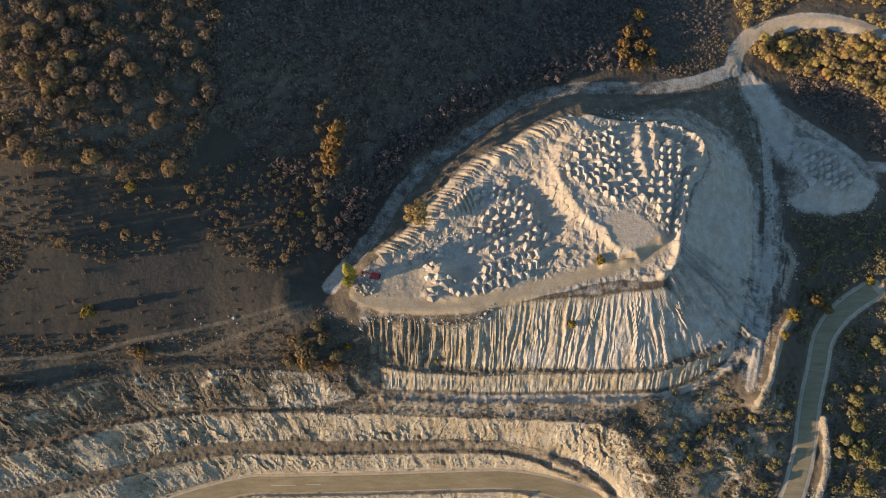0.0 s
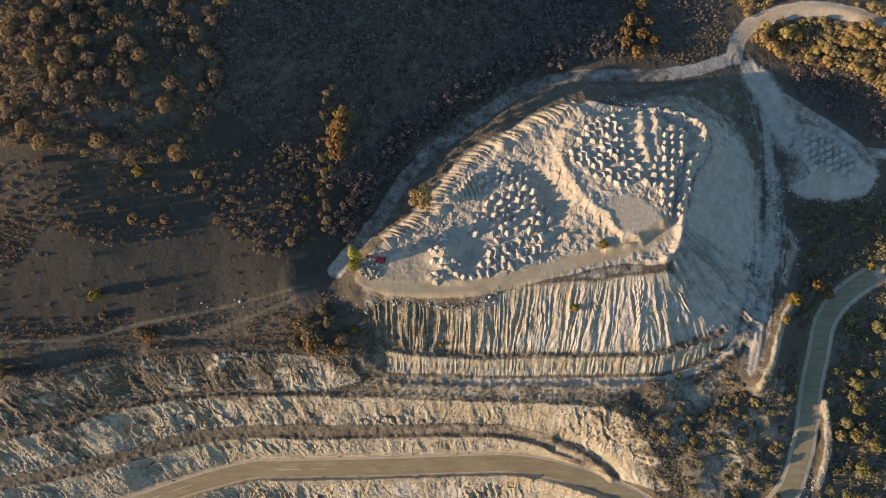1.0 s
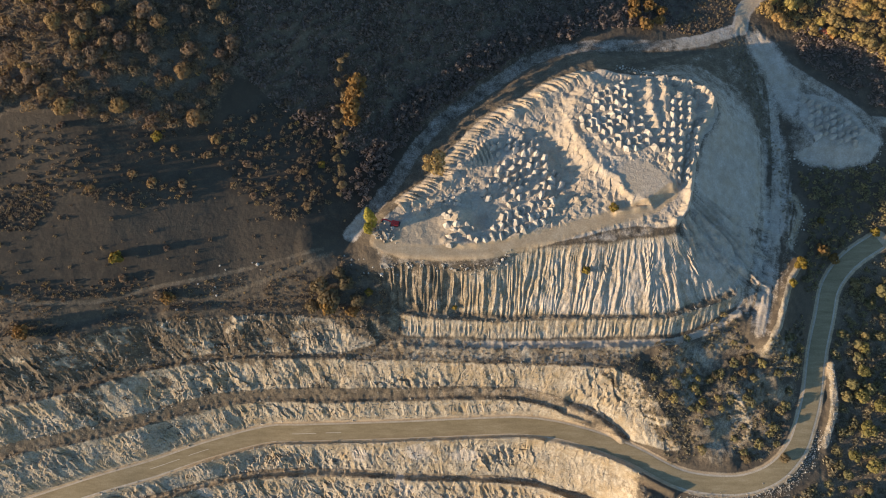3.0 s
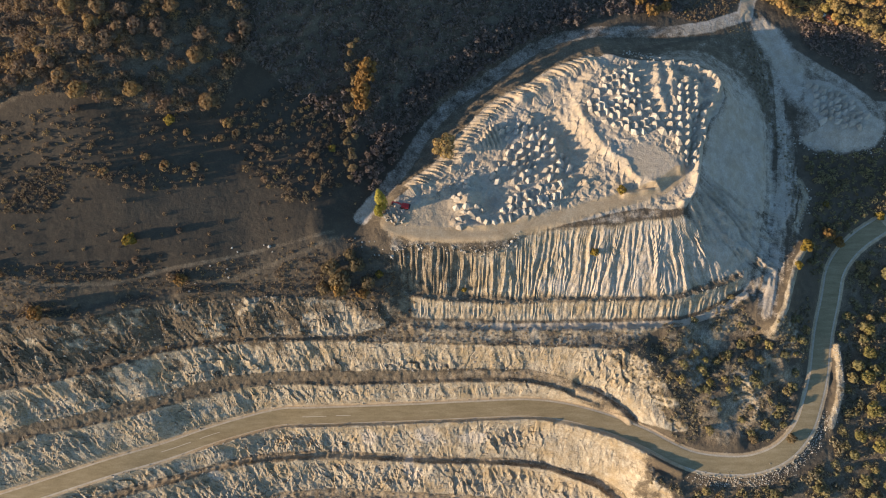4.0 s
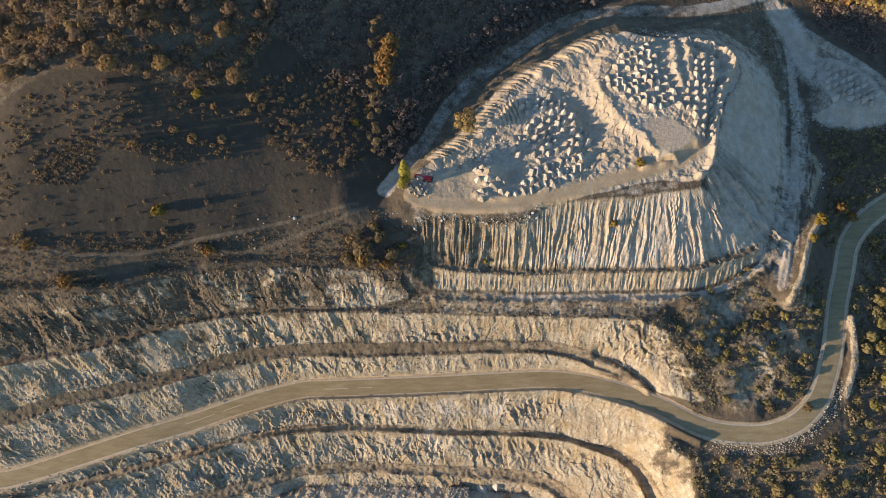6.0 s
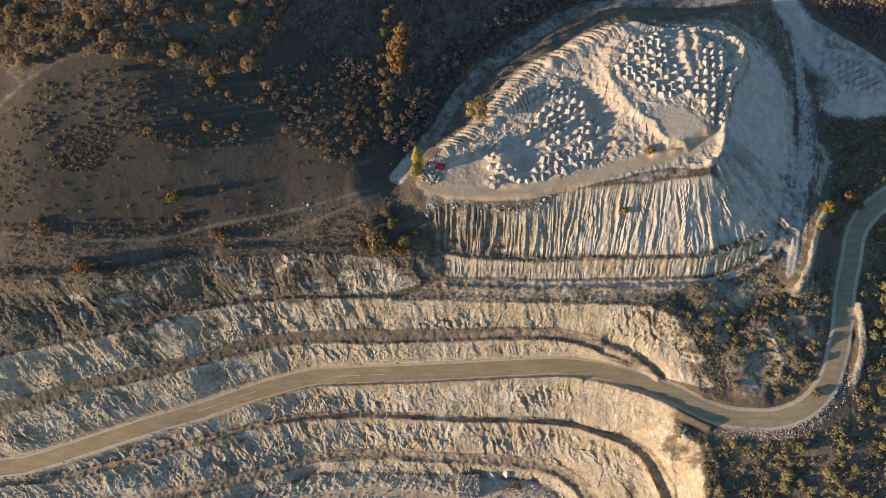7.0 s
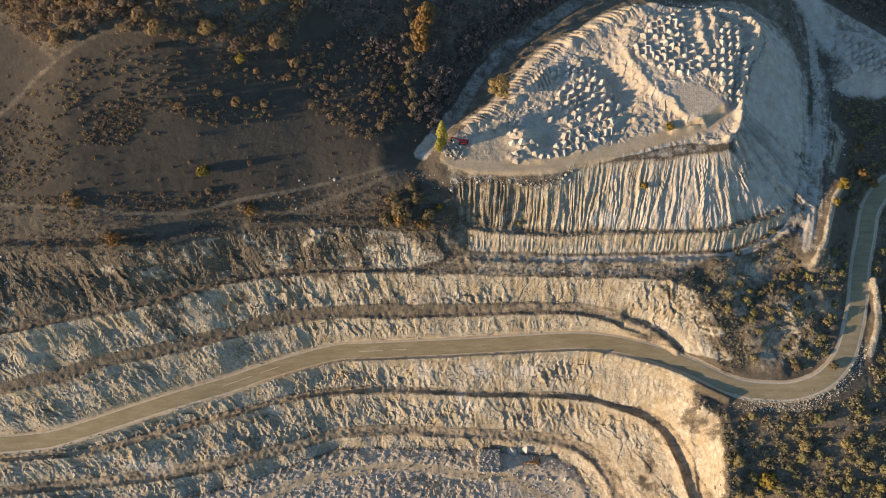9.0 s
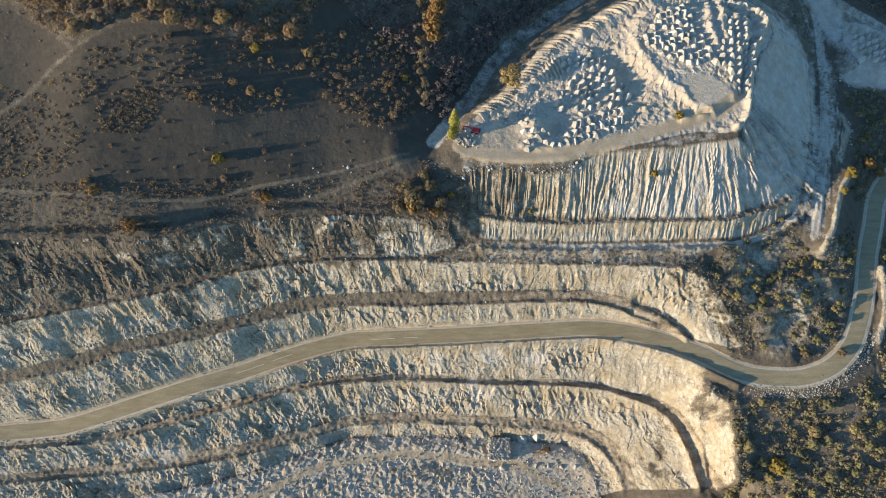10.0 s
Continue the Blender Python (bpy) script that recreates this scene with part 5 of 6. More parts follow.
def scatter(poly, n, gap, seed, bare=0.35, clump=0.0):
    """Spots inside a polygon, off the bare ground, no nearer than gap to one another."""
    rng = np.random.default_rng(seed)
    xs, ys = [p[0] for p in poly], [p[1] for p in poly]
    cells, out, tries = {}, [], 0
    while len(out) < n and tries < n * 12:
        tries += 1
        x, y = rng.uniform(min(xs), max(xs)), rng.uniform(min(ys), max(ys))
        if not in_poly(poly, x, y) or at(BARREN, x, y) > bare:
            continue
        if clump and fbm(np.array(x / 16.0), np.array(y / 16.0), 3, seed=seed + 7) < clump + rng.uniform(-0.06, 0.06):
            continue
        c = (int(x // gap), int(y // gap))
        if any((x - a) ** 2 + (y - b) ** 2 < gap * gap for i in (-1, 0, 1) for j in (-1, 0, 1) for a, b in cells.get((c[0] + i, c[1] + j), ())):
            continue
        cells.setdefault(c, []).append((x, y))
        out.append((x, y))
    return out


def wood(name, spots, r0, r1, high, leaves, size, material, seed, label, category="woodland"):
    """Many small trees or bushes joined into one piece of stuff."""
    rng = np.random.default_rng(seed)
    vs, fs, ts, k = [], [], [], 0
    for x, y in spots:
        r = rng.uniform(r0, r1)
        v, f = leaf_cloud(rng, round_lobes(rng, r, r * high, 5), max(12, int(leaves * (r / r1) ** 2)), size * (0.7 + 0.3 * r / r1))
        z = height(x, y)
        stem = np.array([(0.15, 0, -0.5), (-0.1, 0.13, -0.5), (-0.1, -0.13, -0.5), (0, 0, r * high * 0.8)])
        vs += [v + (x, y, z), stem + (x, y, z)]
        fs.append(f + k)
        k += len(v) + 4
        ts += [np.full(len(v) + 4, np.clip(rng.normal(0.45, 0.25), 0, 1))]
    v = np.vstack(vs)
    f = np.vstack(fs)
    me = bpy.data.meshes.new(name)
    me.from_pydata(v.tolist(), [], f.tolist())
    a = me.attributes.new("tint", "FLOAT", "POINT")
    a.data.foreach_set("value", np.concatenate(ts).astype(np.float32))
    me.materials.append(material)
    return tagged(new(name, me), label, category, kind="stuff")


NW = [(-300, 306), (-95, 306), (-88, 240), (-92, 196), (-105, 168), (-125, 163), (-190, 168), (-212, 158), (-235, 172), (-300, 205)]
DARK = [(-95, 306), (74, 306), (80, 262), (84, 240), (50, 222), (10, 190), (-30, 160), (-70, 178), (-92, 196)]
MEADOW = [(-300, 205), (-212, 158), (-125, 163), (-70, 178), (-30, 160), (-12, 160), (-45, 118), (-75, 108), (-130, 92), (-300, 95)]
LEDGE = [(-300, 92), (-130, 90), (-75, 106), (-45, 110), (-22, 100), (-18, 84), (-60, 79), (-130, 72), (-300, 64)]
NORTH = [(76, 304), (124, 304), (124, 266), (121, 247), (105, 242), (86, 241)]
JUNCTION = [(132, 242), (150, 262), (168, 268), (173, 258), (160, 245), (146, 240)]
WEDGE = [(161, 237), (172, 240), (183, 220), (185, 204), (179, 190), (170, 218)]
LANE = [(181, 186), (190, 180), (194, 150), (190, 126), (184, 112), (186, 140), (184, 165)]
NORTHEAST = [(182, 259), (189, 268), (205, 275), (240, 277), (285, 268), (285, 212), (252, 224), (233, 241), (222, 243), (207, 248), (200, 247), (189, 255)]
NORTHEAST_SHADE = [(203, 244), (214, 251), (224, 243), (256, 226), (285, 212), (285, 180), (249, 197), (228, 212), (209, 227)]
ROADSIDE = [(180, 268), (200, 284), (225, 290), (285, 282), (285, 306), (180, 306)]
EAST = [(196, 165), (250, 170), (285, 160), (285, 60), (240, 122), (212, 112), (200, 95), (192, 105), (198, 130), (203, 145)]
SOUTHEAST = [(206, 75), (215, 110), (285, 165), (285, -78), (118, -78), (117, -4), (150, -6), (185, 2), (203, 25)]


def grove(proto, poly, n, gap, seed, k0, k1, clump=0.0):
    """Single trees of one kind spread over a polygon."""
    r = np.random.default_rng(seed)
    spots = scatter(poly, n, gap, seed, clump=clump)
    plant(proto, [(x, y, r.uniform(k0, k1), r.uniform(0, 6.28)) for x, y in spots], True)
    return spots


def apart(spots, taken, gap):
    return [p for p in spots if all((p[0] - q[0]) ** 2 + (p[1] - q[1]) ** 2 > gap * gap for q in taken)]


nw_trees = grove(tree("oak_tree", 4.0, 8.0, M_OAK, 1300, 0.27, 31, "brown-ochre autumn oak standing in the hillside wood", "hillside oaks"), NW[:1] + [(-100, 306)] + NW[2:], 150, 5.6, 31, 0.75, 1.25)
ne_trees = grove(tree("beech_tree", 3.2, 6.5, M_GOLD, 900, 0.26, 32, "sunlit golden beech beside the pale road", "golden trees"), NORTHEAST, 60, 4.4, 33, 0.8, 1.25)
se_trees = grove(tree("hornbeam_tree", 2.6, 5.0, M_OLIVE, 560, 0.30, 33, "olive and rust hornbeam in the wood below the bend", "hornbeams"), SOUTHEAST, 130, 5.4, 35, 0.8, 1.3)
knoll_trees = grove(tree("hornbeam_tree", 2.2, 3.8, M_OLIVE, 300, 0.28, 34, "small olive-brown tree on the knoll inside the bend", "knoll trees"), KNOLL, 48, 3.4, 37, 0.5, 1.15, 0.47)
wood("northwest_wood", apart(scatter(NW, 850, 3.7, 11), nw_trees, 3.0), 2.2, 3.9, 1.7, 330, 0.29, M_FOREST, 12, "dense brown and ochre autumn oak wood on the hillside")
RING_EDGE = [tuple(p[:2]) for p in offset(ring_line[2:], 5) if p[0] < 84] + [tuple(p[:2]) for p in offset(ring_line[2:], 17) if p[0] < 84][::-1]
wood("ringside_wood", scatter(RING_EDGE, 360, 2.5, 45), 1.5, 2.6, 2.3, 110, 0.40, M_BARE, 46, "tall leafless trees crowding the shaded ring track")
wood("shaded_wood", scatter(DARK, 1300, 3.3, 13), 2.0, 3.2, 1.5, 80, 0.44, M_BARE, 14, "leafless dark brown wood in deep shade")
ORCHARD = [(-105, 162), (-97, 171), (-81, 179), (-70, 184), (-47, 184), (-46, 170), (-46, 135), (-58, 125), (-69, 126), (-80, 130), (-91, 135), (-97, 147)]
BAND = [(-163, 146), (-136, 144), (-110, 139), (-110, 131), (-138, 126), (-163, 132), (-187, 123), (-197, 115), (-202, 125), (-187, 136)]
COPSE = [(-199, 115), (-188, 129), (-174, 136), (-171, 126), (-181, 115)]
UPPER = [(-190, 160), (-168, 157), (-148, 159), (-120, 171), (-106, 162), (-104, 150), (-150, 148), (-190, 140), (-220, 120), (-225, 140)]
bush = tree("meadow_shrub", 2.0, 3.0, M_OAK, 260, 0.26, 51, "round brown-ochre shrub standing alone on the meadow", "meadow shrubs")
plant(bush, [(x, y, k, x) for x, y, k in ((-166, 160, 1.1), (-101, 161, 1.3), (-104, 154, 1.2), (-119, 155, 0.9), (-60, 149, 1.1), (-86, 151, 1.2), (-69, 182, 1.1), (-84, 173, 1.2), (-136, 142, 1.1),
             (-128, 139, 1.4), (-154, 134, 1.2), (-140, 96, 1.0), (-124, 89, 1.3), (-186, 74, 1.3), (-204, 91, 1.3), (-121, 110, 0.8), (-58, 132, 1.2), (-83, 136, 1.0), (-115, 140, 1.3), (-97, 157, 1.2))], True)
taken = [(o.location.x, o.location.y) for o in scene.objects if o.get("group") == "meadow shrubs"]
wood("orchard_bushes", apart(scatter(ORCHARD, 210, 3.0, 15), taken, 2.4), 0.8, 2.2, 1.35, 130, 0.25, M_SHRUB, 16, "round rust-brown bushes scattered over the shaded meadow", "bushes")
wood("meadow_bushes", apart(scatter(BAND, 130, 2.6, 53), taken, 2.4), 0.6, 1.7, 1.2, 90, 0.24, M_SHRUB, 54, "round rust and yellow bushes in a band across the meadow", "bushes")
wood("copse_bushes", scatter(COPSE, 130, 1.5, 55), 0.6, 1.4, 1.1, 60, 0.24, M_SHRUB, 56, "dense reddish-brown brush in a meadow hollow", "bushes")
wood("upper_bushes", apart(scatter(UPPER, 150, 2.6, 57, clump=0.42), taken, 2.4), 0.6, 1.8, 1.2, 90, 0.24, M_SHRUB, 58, "brown bushes thinning out below the hillside wood", "bushes")
WEST_SCRUB = [(-300, 150), (-232, 136), (-212, 122), (-206, 112), (-216, 95), (-300, 92)]
wood("west_bushes", apart(scatter(WEST_SCRUB, 420, 1.9, 83), taken, 2.2), 0.6, 1.8, 1.0, 70, 0.25, M_SHRUB, 84, "dull brown brush crowding the meadow's end", "bushes")
wood("track_bushes", apart(scatter([(-215, 92), (-150, 94), (-128, 97), (-128, 91), (-150, 86), (-215, 84)], 90, 1.8, 85, 0.7), taken, 2.0), 0.5, 1.4, 1.1, 60, 0.24, M_FOREST, 86, "ochre bushes in a row beside the meadow track", "bushes")
wood("stray_bushes", apart(scatter(MEADOW, 260, 3.4, 59), taken, 2.6), 0.4, 1.1, 1.1, 40, 0.22, M_SHRUB, 60, "small dry bushes strewn over the dull meadow", "bushes")
wood("forest_undergrowth", scatter(NW, 1500, 2.3, 79), 1.0, 2.0, 1.1, 36, 0.34, M_SHRUB, 80, "brown undergrowth between the trees of the hillside wood", "undergrowth")
wood("ledge_bushes", scatter(LEDGE, 900, 1.6, 17, clump=0.42), 0.4, 1.5, 1.0, 44, 0.25, M_SHRUB, 18, "brown bushes on the ledge above the quarry face", "bushes")
BENCH_BRUSH = [(-20, 74), (20, 72), (60, 71), (100, 68), (115, 62), (90, 60), (40, 60), (-20, 61), (-60, 65), (-55, 71)]
CLIFFS = [(-300, 66), (-130, 74), (-30, 80), (-30, 70), (-130, 60), (-300, 40)]
wood("cliff_bushes", scatter(CLIFFS, 380, 1.6, 43, 0.8, 0.45), 0.4, 1.2, 1.2, 22, 0.3, M_SHRUB, 44, "dry brown bushes clinging to the upper quarry face", "bushes")
wood("thicket_bushes", scatter([(-52, 84), (-32, 95), (-14, 91), (-10, 80), (-18, 71), (-38, 76)], 100, 2.0, 47, 1.5), 0.4, 1.2, 0.8, 40, 0.26, M_SHRUB, 48, "dense brown brush west of the gullied face", "bushes")
wood("bench_bushes", scatter(BENCH_BRUSH, 260, 1.8, 41, 0.6, 0.4), 0.3, 0.8, 0.9, 18, 0.26, M_SHRUB, 42, "dry brown and ochre brush along the upper bench", "bushes")
wood("north_brush", scatter([(118, 248), (132, 243), (150, 263), (168, 270), (175, 300), (118, 300)], 260, 2.3, 71), 0.8, 1.7, 1.1, 40, 0.4, M_BARE, 72, "low leafless brush in the shade beside the ring track", "bushes")
bench_spots = [p for p in scatter([(-300, 60), (-60, 72), (120, 70), (115, -70), (-300, -75)], 800, 1.5, 73, 1.5, 0.47) if at(soil, *p) > 0.5]
wood("terrace_bushes", bench_spots, 0.2, 0.6, 0.9, 16, 0.24, M_SHRUB, 74, "dry brown weeds and low bushes on the quarry benches", "bushes")
wood("north_wood", scatter(NORTH, 240, 2.9, 19), 1.4, 2.6, 1.5, 85, 0.42, M_BARE, 20, "low half-bare brown trees beside the ring track")
wood("northeast_wood", apart(scatter(NORTHEAST, 300, 2.6, 21), ne_trees, 2.6), 1.4, 2.8, 1.6, 190, 0.28, M_GILT, 22, "sunlit golden-olive wood beside the pale road")
wood("roadside_wood", scatter(ROADSIDE, 160, 3.4, 61), 1.6, 3.0, 1.7, 170, 0.30, M_GILT, 62, "golden-brown trees north of the pale road")
# shaded part of the northeast wood: a darker leaf colour stands for shade
wood("hollow_wood", scatter(NORTHEAST_SHADE, 220, 2.8, 63), 1.2, 2.6, 1.5, 90, 0.36, M_BARE, 64, "brown wood in the hollow, its shade put into the leaf colour")
wood("nose_brush", scatter(NOSE, 240, 1.5, 81, 2.0, 0.40), 0.4, 1.3, 0.9, 50, 0.26, M_BRUSH, 82, "dry ochre brush on the slope above the road bend", "bushes")
pit_edge = [(x, y) for x, y, _ in along_line(PIT_EAST, 90, 1.6, 0.3, 0.9, 1.5)]
wood("edge_bushes", pit_edge, 0.3, 1.0, 0.9, 40, 0.26, M_BRUSH, 88, "brown brush along the brink of the pit", "bushes")
wood("pit_brush", scatter([(-62, -37), (-40, -35), (-24, -39), (-28, -44), (-62, -44)], 60, 1.5, 89, 2.0), 0.4, 1.1, 0.9, 40, 0.26, M_BRUSH, 90, "low dark brush beside the pit road", "bushes")
wood("junction_brush", scatter(JUNCTION, 150, 1.5, 65, 0.9), 0.5, 1.2, 1.1, 34, 0.28, M_SHRUB, 66, "rusty brush and rubble between two pale tracks", "bushes")
wood("wedge_brush", scatter(WEDGE, 90, 1.8, 67, 1.5), 0.4, 1.0, 0.9, 26, 0.28, M_BRUSH, 68, "low grey-brown brush below the track junction", "bushes")
wood("lane_brush", scatter(LANE, 130, 1.6, 69, 1.5, 0.42), 0.4, 1.0, 0.9, 26, 0.28, M_BRUSH, 70, "low brush between the ruts of the shaded track", "bushes")
wood("east_wood", scatter(EAST, 360, 2.7, 23), 1.0, 2.4, 1.6, 80, 0.36, M_EAST, 24, "dark olive scrub wood in shade")
below = apart(scatter(SOUTHEAST, 1150, 2.6, 25), se_trees, 2.2)
wood("southeast_wood", below[::3], 1.7, 3.3, 1.2, 210, 0.38, M_EAST, 26, "olive and rust autumn wood below the road bend")
wood("southeast_brush", below[1::3] + below[2::3], 1.4, 2.9, 1.0, 150, 0.38, M_BRUSH, 29, "grey-brown half-bare brush below the road bend")
wood("knoll_scrub", apart(scatter(KNOLL, 520, 1.7, 27, clump=0.44), knoll_trees, 1.2), 0.5, 1.6, 0.9, 80, 0.28, M_BRUSH, 28, "olive and brown scrub on the knoll inside the road bend", "bushes")


lime = tree("hornbeam_tree", 3.4, 6.0, M_LIME, 700, 0.30, 36, "yellow-green hornbeam sunlit beside the road", "yellow-green hornbeams")
plant(lime, [(222, 61, 1.0, 0), (218.5, 49, 1.1, 1), (219, 33, 1.2, 2), (211, 20, 0.9, 3), (220, 15, 1.1, 4), (224, 73, 0.9, 5), (227, 44, 1.0, 2), (136, 45.5, 0.6, 1)], True)


# ---- machines ----
def excavator(paint, label, x, y, turn, boom_up, size=1.0):
    """A tracked excavator facing +x: tracks, house, cab, counterweight, boom, stick and bucket."""
    root = tagged(new("excavator"), label, "excavator")

    def beam(bm, a, b, w, h0, h1):
        a, b = Vector(a), Vector(b)
        d = (b - a).normalized()
        up = d.cross(Vector((0, 1, 0))).normalized()
        q = []
        for p, h in ((a, h0), (b, h1)):
            q += [bm.verts.new(p + Vector((0, sy * w / 2, 0)) + up * su * h / 2) for sy, su in ((-1, -1), (1, -1), (1, 1), (-1, 1))]
        for f in ((0, 1, 2, 3), (7, 6, 5, 4), (0, 4, 5, 1), (1, 5, 6, 2), (2, 6, 7, 3), (3, 7, 4, 0)):
            bm.faces.new([q[i] for i in f])
        bmesh.ops.recalc_face_normals(bm, faces=bm.faces)

    for y0 in (-1.35, 0.75):
        bm = bmesh.new()
        prof = [(-1.75, 0.0), (1.75, 0.0), (2.1, 0.35), (2.1, 0.65), (1.75, 0.95), (-1.75, 0.95), (-2.1, 0.65), (-2.1, 0.35)]
        rings = [[bm.verts.new((px, yy, pz)) for px, pz in prof] for yy in (y0, y0 + 0.6)]
        for i in range(8):
            bm.faces.new([rings[0][i], rings[0][(i + 1) % 8], rings[1][(i + 1) % 8], rings[1][i]])
        bm.faces.new(rings[0]), bm.faces.new(rings[1][::-1])
        bmesh.ops.recalc_face_normals(bm, faces=bm.faces)
        part("track", bm, M_STEEL, root)
    bm = bmesh.new()
    box(bm, -1.0, 1.0, -0.8, 0.8, 0.45, 1.15)
    part("undercarriage", bm, M_STEEL, root)
    bm = bmesh.new()
    box(bm, -2.3, 1.4, -1.35, 1.35, 1.15, 2.15, bevel=0.12)
    house = part("house", bm, paint, root)
    bm = bmesh.new()
    box(bm, -2.9, -2.3, -1.3, 1.3, 1.2, 2.3, bevel=0.15)
    part("counterweight", bm, M_STEEL, root)
    bm = bmesh.new()
    box(bm, -0.2, 1.45, 0.35, 1.3, 2.15, 3.1, bevel=0.1)
    cab = part("cab", bm, paint, root)
    bm = bmesh.new()
    box(bm, 0.0, 1.47, 0.33, 1.32, 2.35, 2.95)
    part("cab_window", bm, M_GLASS, cab, "dark glazed cab windows")
    bm = bmesh.new()
    box(bm, -1.6, -0.6, -1.0, -0.1, 2.15, 2.5, bevel=0.06)
    part("engine_hood", bm, paint, house)
    e, k = Vector((3.6, -0.15, 2.0 + boom_up)), Vector((6.2, -0.15, 2.6 + 0.4 * boom_up))
    bm = bmesh.new()
    beam(bm, (1.1, -0.15, 1.8), e, 0.55, 0.6, 0.8)
    beam(bm, e, k, 0.5, 0.8, 0.45)
    part("boom", bm, paint, root)
    bm = bmesh.new()
    tip = k + Vector((0.5, 0, -2.3))
    beam(bm, k + Vector((-0.1, 0, 0.5)), tip, 0.36, 0.55, 0.35)
    part("stick", bm, paint, root)
    bm = bmesh.new()
    q = tip
    prof = [(0.0, 0.1), (0.45, -0.2), (0.3, -0.9), (-0.55, -1.15), (-0.75, -0.6), (-0.4, 0.05)]
    rings = [[bm.verts.new((q.x + px, q.y + yy, q.z + pz)) for px, pz in prof] for yy in (-0.55, 0.55)]
    for i in range(6):
        bm.faces.new([rings[0][i], rings[0][(i + 1) % 6], rings[1][(i + 1) % 6], rings[1][i]])
    bm.faces.new(rings[0]), bm.faces.new(rings[1][::-1])
    bmesh.ops.recalc_face_normals(bm, faces=bm.faces)
    part("bucket", bm, M_STEEL, root)
    bm = bmesh.new()
    beam(bm, (1.3, -0.15, 1.5), e + Vector((-0.4, 0, -0.5)), 0.2, 0.2, 0.2)
    part("ram", bm, M_STEEL, root)
    root.matrix_basis = Matrix.LocRotScale((x, y, height(x, y) - 0.05), Euler((0, 0, radians(turn))), Vector((size, size, size)))
    return root


excavator(M_RED, "red tracked excavator parked beside the poplar", -16.0, 124.3, 168, 1.6, 0.95)
excavator(M_OCHRE, "faded orange tracked excavator on the pit floor", 26.5, -26.5, 190, 2.2, 1.0)

# tipped loads and screened stone on the pit floor
for x, y, k in ((13.5, -19.5, 3.0), (22, -18.5, 2.4), (21, -34.6, 1.5), (28, -35.2, 1.5), (35.4, -35.6, 1.6), (43.4, -35.6, 1.6), (1.5, -36, 1.8)):
    o = tagged(new("spoil_mound", HEAPS[int(x) % 7]), "small tan spoil mound on the pit floor", "mound", "mounds on the pit floor")
    o.location, o.scale, o.rotation_euler = (x, y, height(x, y) - 0.1), (k, k, k * 0.8), (0, 0, x)


def stone_stack(x0, x1, y0, y1, high, n):
    """A squared stack of loose stone: a core with blocks over its sides and top."""
    z = height((x0 + x1) / 2, (y0 + y1) / 2) - 0.3
    v, f = [], []
    def add(b):
        k = len(v)
        v.extend(b.tolist())
        f.extend(tuple(k + i for i in q) for q in CUBE_SIDES.tolist())
    add(CUBE * ((x1 - x0) / 2 - 0.3, (y1 - y0) / 2 - 0.3, high / 2) + ((x0 + x1) / 2, (y0 + y1) / 2, z + high / 2))
    for _ in range(n):
        p = np.array([rng.uniform(x0, x1), rng.uniform(y0, y1), z + high + rng.uniform(-0.2, 0.3)])
        if rng.random() < 0.45:
            a = rng.integers(4)
            p[a % 2] = ((x0, y0), (x1, y1))[a // 2][a % 2]
            p[2] = z + rng.uniform(0, high)
        b = CUBE * rng.uniform(0.5, 1.0, (8, 3)) * rng.uniform(0.25, 0.6)
        add(b @ np.array(Euler(rng.uniform(0, 6.28, 3)).to_matrix()).T + p)
    return tagged(new("stone_stack", mesh_of("stone_stack", v, f, M_STONE)), "squared stack of loose pale stone blocks on the pit floor", "stone stack", kind="stuff")


stone_stack(-6, 6, -32, -20, 3.2, 420)


# ---- single boulders ----
def boulder_mesh(seed):
    r = np.random.default_rng(seed)
    bm = bmesh.new()
    bmesh.ops.create_icosphere(bm, subdivisions=2, radius=1.0)
    for v in bm.verts:
        v.co *= 0.8 + 0.45 * noise.noise(v.co * 1.3 + Vector((seed * 3.1, 0, 0))) + r.uniform(-0.05, 0.05)
        v.co.z = max(v.co.z, -0.45) * 0.8
    me = bpy.data.meshes.new("boulder")
    bm.to_mesh(me)
    bm.free()
    me.materials.append(M_STONE)
    return me


BOULDERS = [boulder_mesh(k) for k in range(5)]
for line, n, wide, label in ((GULLY_CREST[:6], 12, 0.8, "white boulder on the lip of the gullied face"), ([(-40, 108), (-24, 101), (-12, 103)], 14, 1.6, "white boulder at the tip's western foot"),
                             ([(0, 131), (10, 139), (22, 146)], 12, 1.2, "white boulder on the lower tip"), ([(98, 214), (106, 211), (116, 207)], 14, 1.6, "white boulder below the north rim"),
                             ([(-123, 81), (-101, 91), (-87, 95), (-79, 109)], 12, 5.0, "pale boulder lying in brown scrub"),
                             ([(-245, -30), (-229, -26.5), (-215, -29), (-204, -32)], 22, 1.8, "white limestone block on the pit bench"),
                             (POND_TOE, 16, 1.6, "pale boulder below the small tip")):
    for x, y, r in along_line(line, n, wide, 0.45, 1.1):
        o = tagged(new("boulder", BOULDERS[rng.integers(5)]), label, "boulder", label)
        o.location, o.scale, o.rotation_euler = (x, y, height(x, y) + 0.15 * r), (r, r * 0.9, r * 0.9), (0, 0, rng.uniform(0, 6.28))


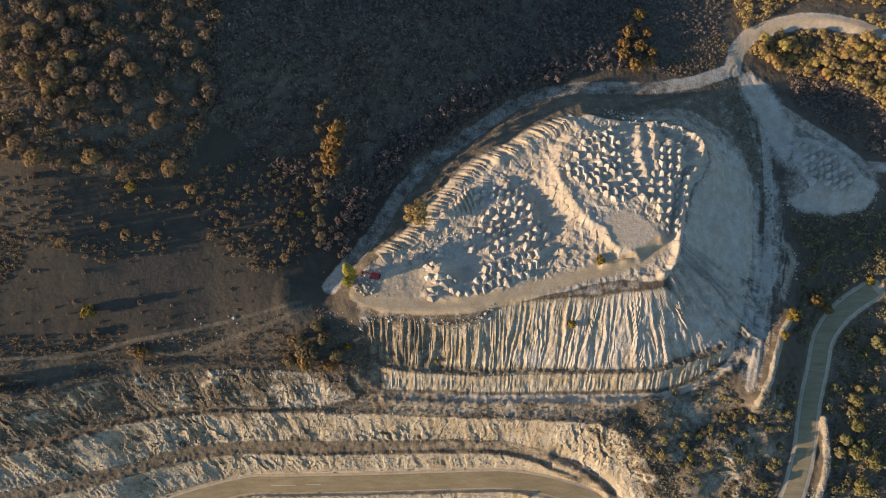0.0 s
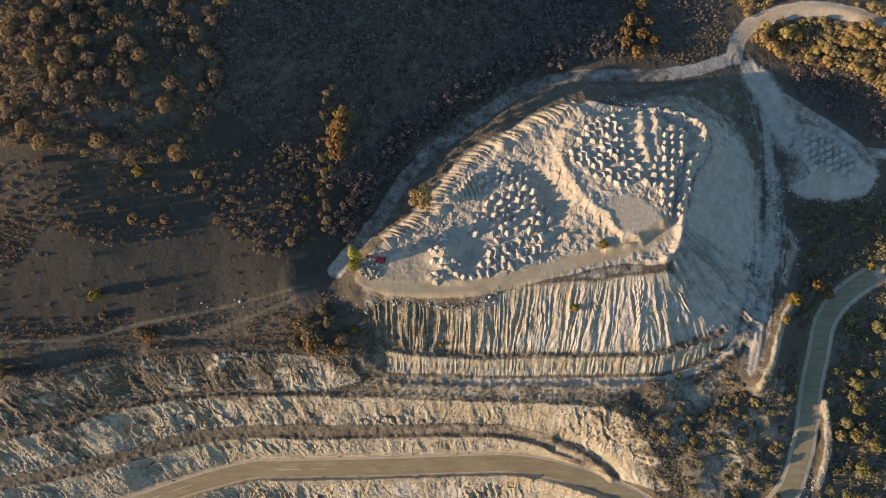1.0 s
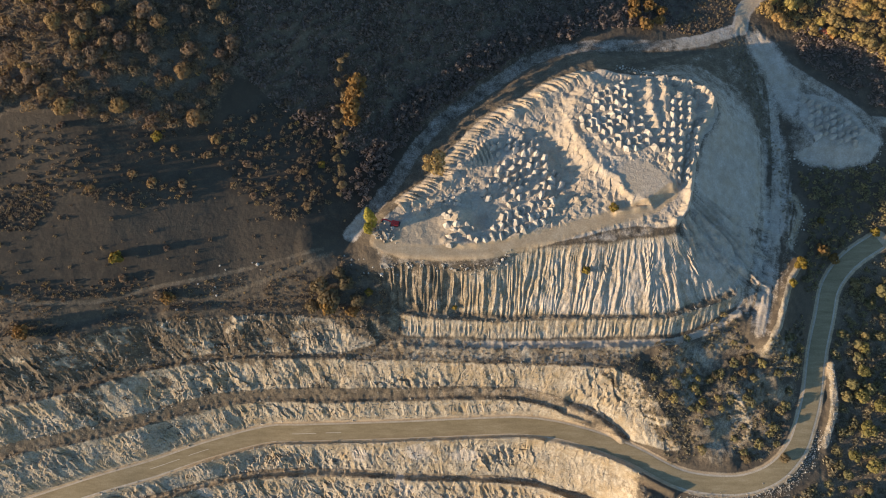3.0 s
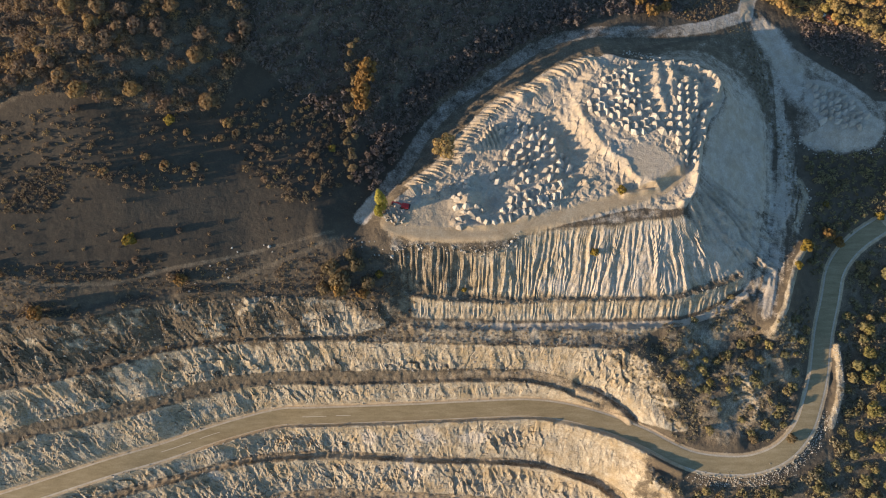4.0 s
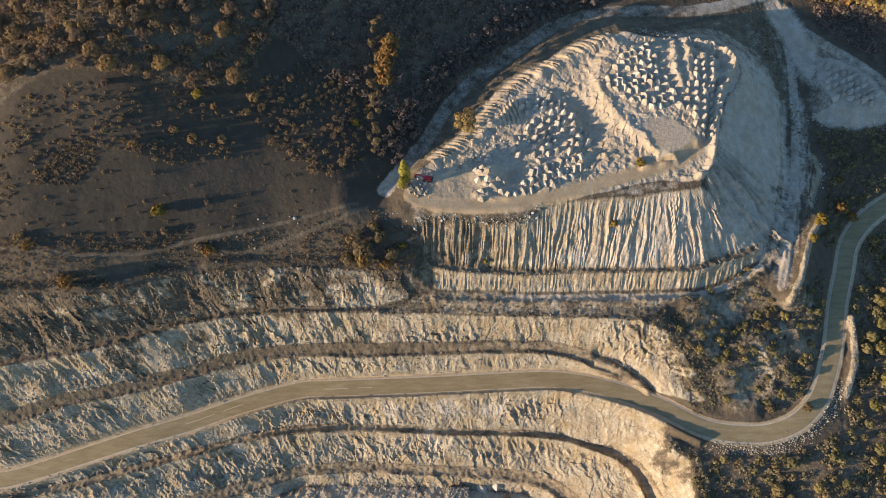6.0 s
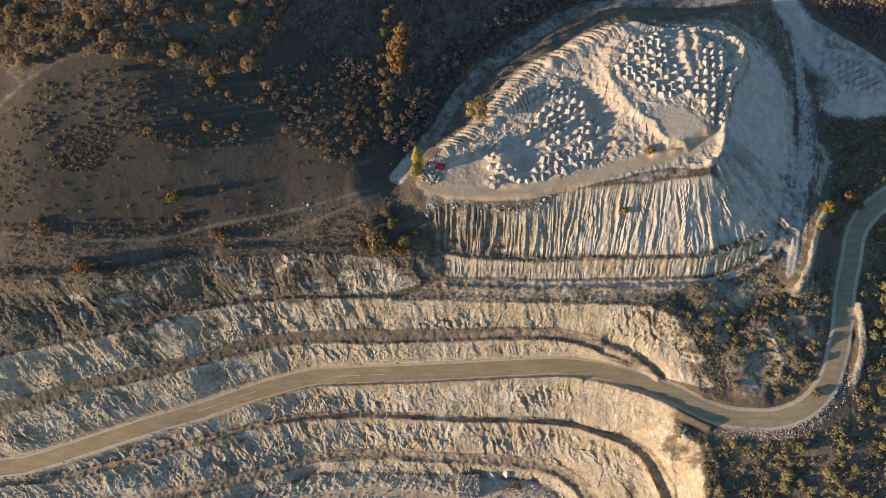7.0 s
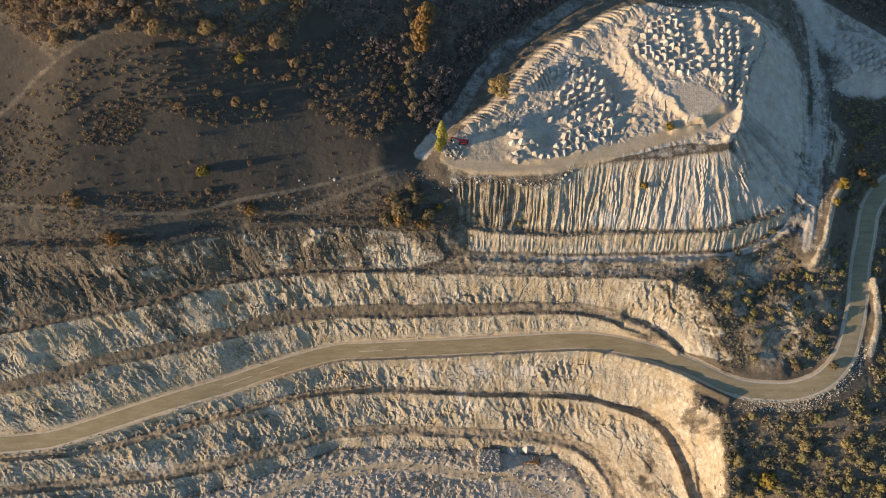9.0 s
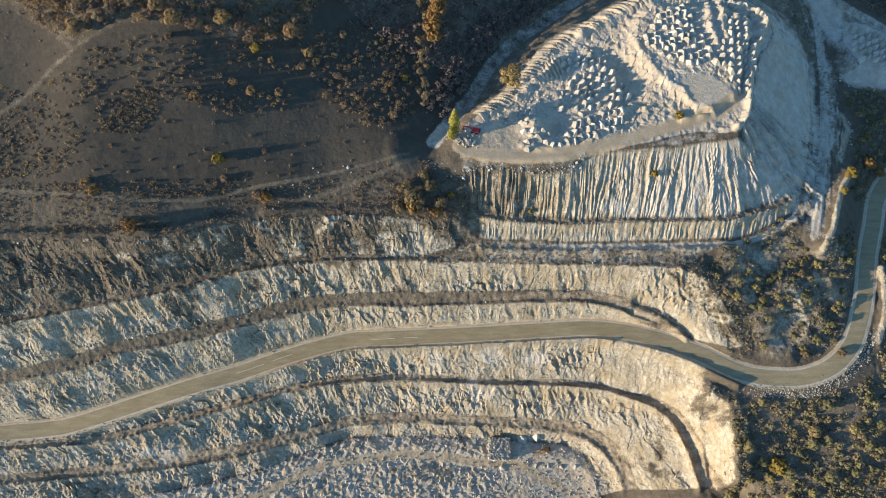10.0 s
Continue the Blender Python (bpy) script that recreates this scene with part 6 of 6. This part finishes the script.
# ---- stores beside the pale road ----
def store_box(x, y, turn, size, paint, label):
    """A small steel store: body, ridged roof and door."""
    root = tagged(new("store_box"), label, "container")
    l, w, h = size
    bm = bmesh.new()
    box(bm, -l / 2, l / 2, -w / 2, w / 2, 0, h, bevel=0.05)
    part("body", bm, paint, root)
    bm = bmesh.new()
    for i in range(7):
        x0 = -l / 2 + (i + 0.2) * l / 7
        box(bm, x0, x0 + l / 12, -w / 2 + 0.05, w / 2 - 0.05, h - 0.02, h + 0.08)
    part("roof_rib", bm, paint, root)
    bm = bmesh.new()
    box(bm, l / 2 - 0.02, l / 2 + 0.05, -w * 0.35, w * 0.35, 0.1, h * 0.85)
    part("door", bm, M_STEEL, root, "dark steel end door")
    root.matrix_basis = pose(x, y, height(x, y) - 0.15, 0, 0, turn)


def round_tank(x, y, r, h):
    root = tagged(new("water_tank"), "chalky white round water tank beside the wood", "tank", "white tanks")
    bm = bmesh.new()
    got = bmesh.ops.create_cone(bm, segments=20, radius1=r, radius2=r, depth=h, cap_ends=True)["verts"]
    bmesh.ops.translate(bm, verts=got, vec=(0, 0, h / 2))
    got = bmesh.ops.create_cone(bm, segments=20, radius1=r, radius2=0.25, depth=0.4, cap_ends=True)["verts"]
    bmesh.ops.translate(bm, verts=got, vec=(0, 0, h + 0.2))
    part("shell", bm, M_WHITE, root)
    bm = bmesh.new()
    got = bmesh.ops.create_cone(bm, segments=12, radius1=0.3, radius2=0.3, depth=0.2, cap_ends=True)["verts"]
    bmesh.ops.translate(bm, verts=got, vec=(0, 0, h + 0.45))
    part("lid", bm, M_STEEL, root)
    root.matrix_basis = pose(x, y, height(x, y) - 0.1)


store_box(221.7, 246.6, -38, (4.2, 2.3, 2.3), M_RUST, "rust-red steel store box at the edge of the wood")
store_box(224.6, 243.6, -38, (3.8, 2.2, 2.1), M_OCHRE, "faded orange steel store box beside a red one")
store_box(256, 263.5, 20, (5.0, 2.4, 2.2), M_WHITE, "chalky white steel store box near the pale road")
round_tank(218.4, 251.2, 1.0, 1.5)
round_tank(219.6, 248.6, 1.1, 1.6)
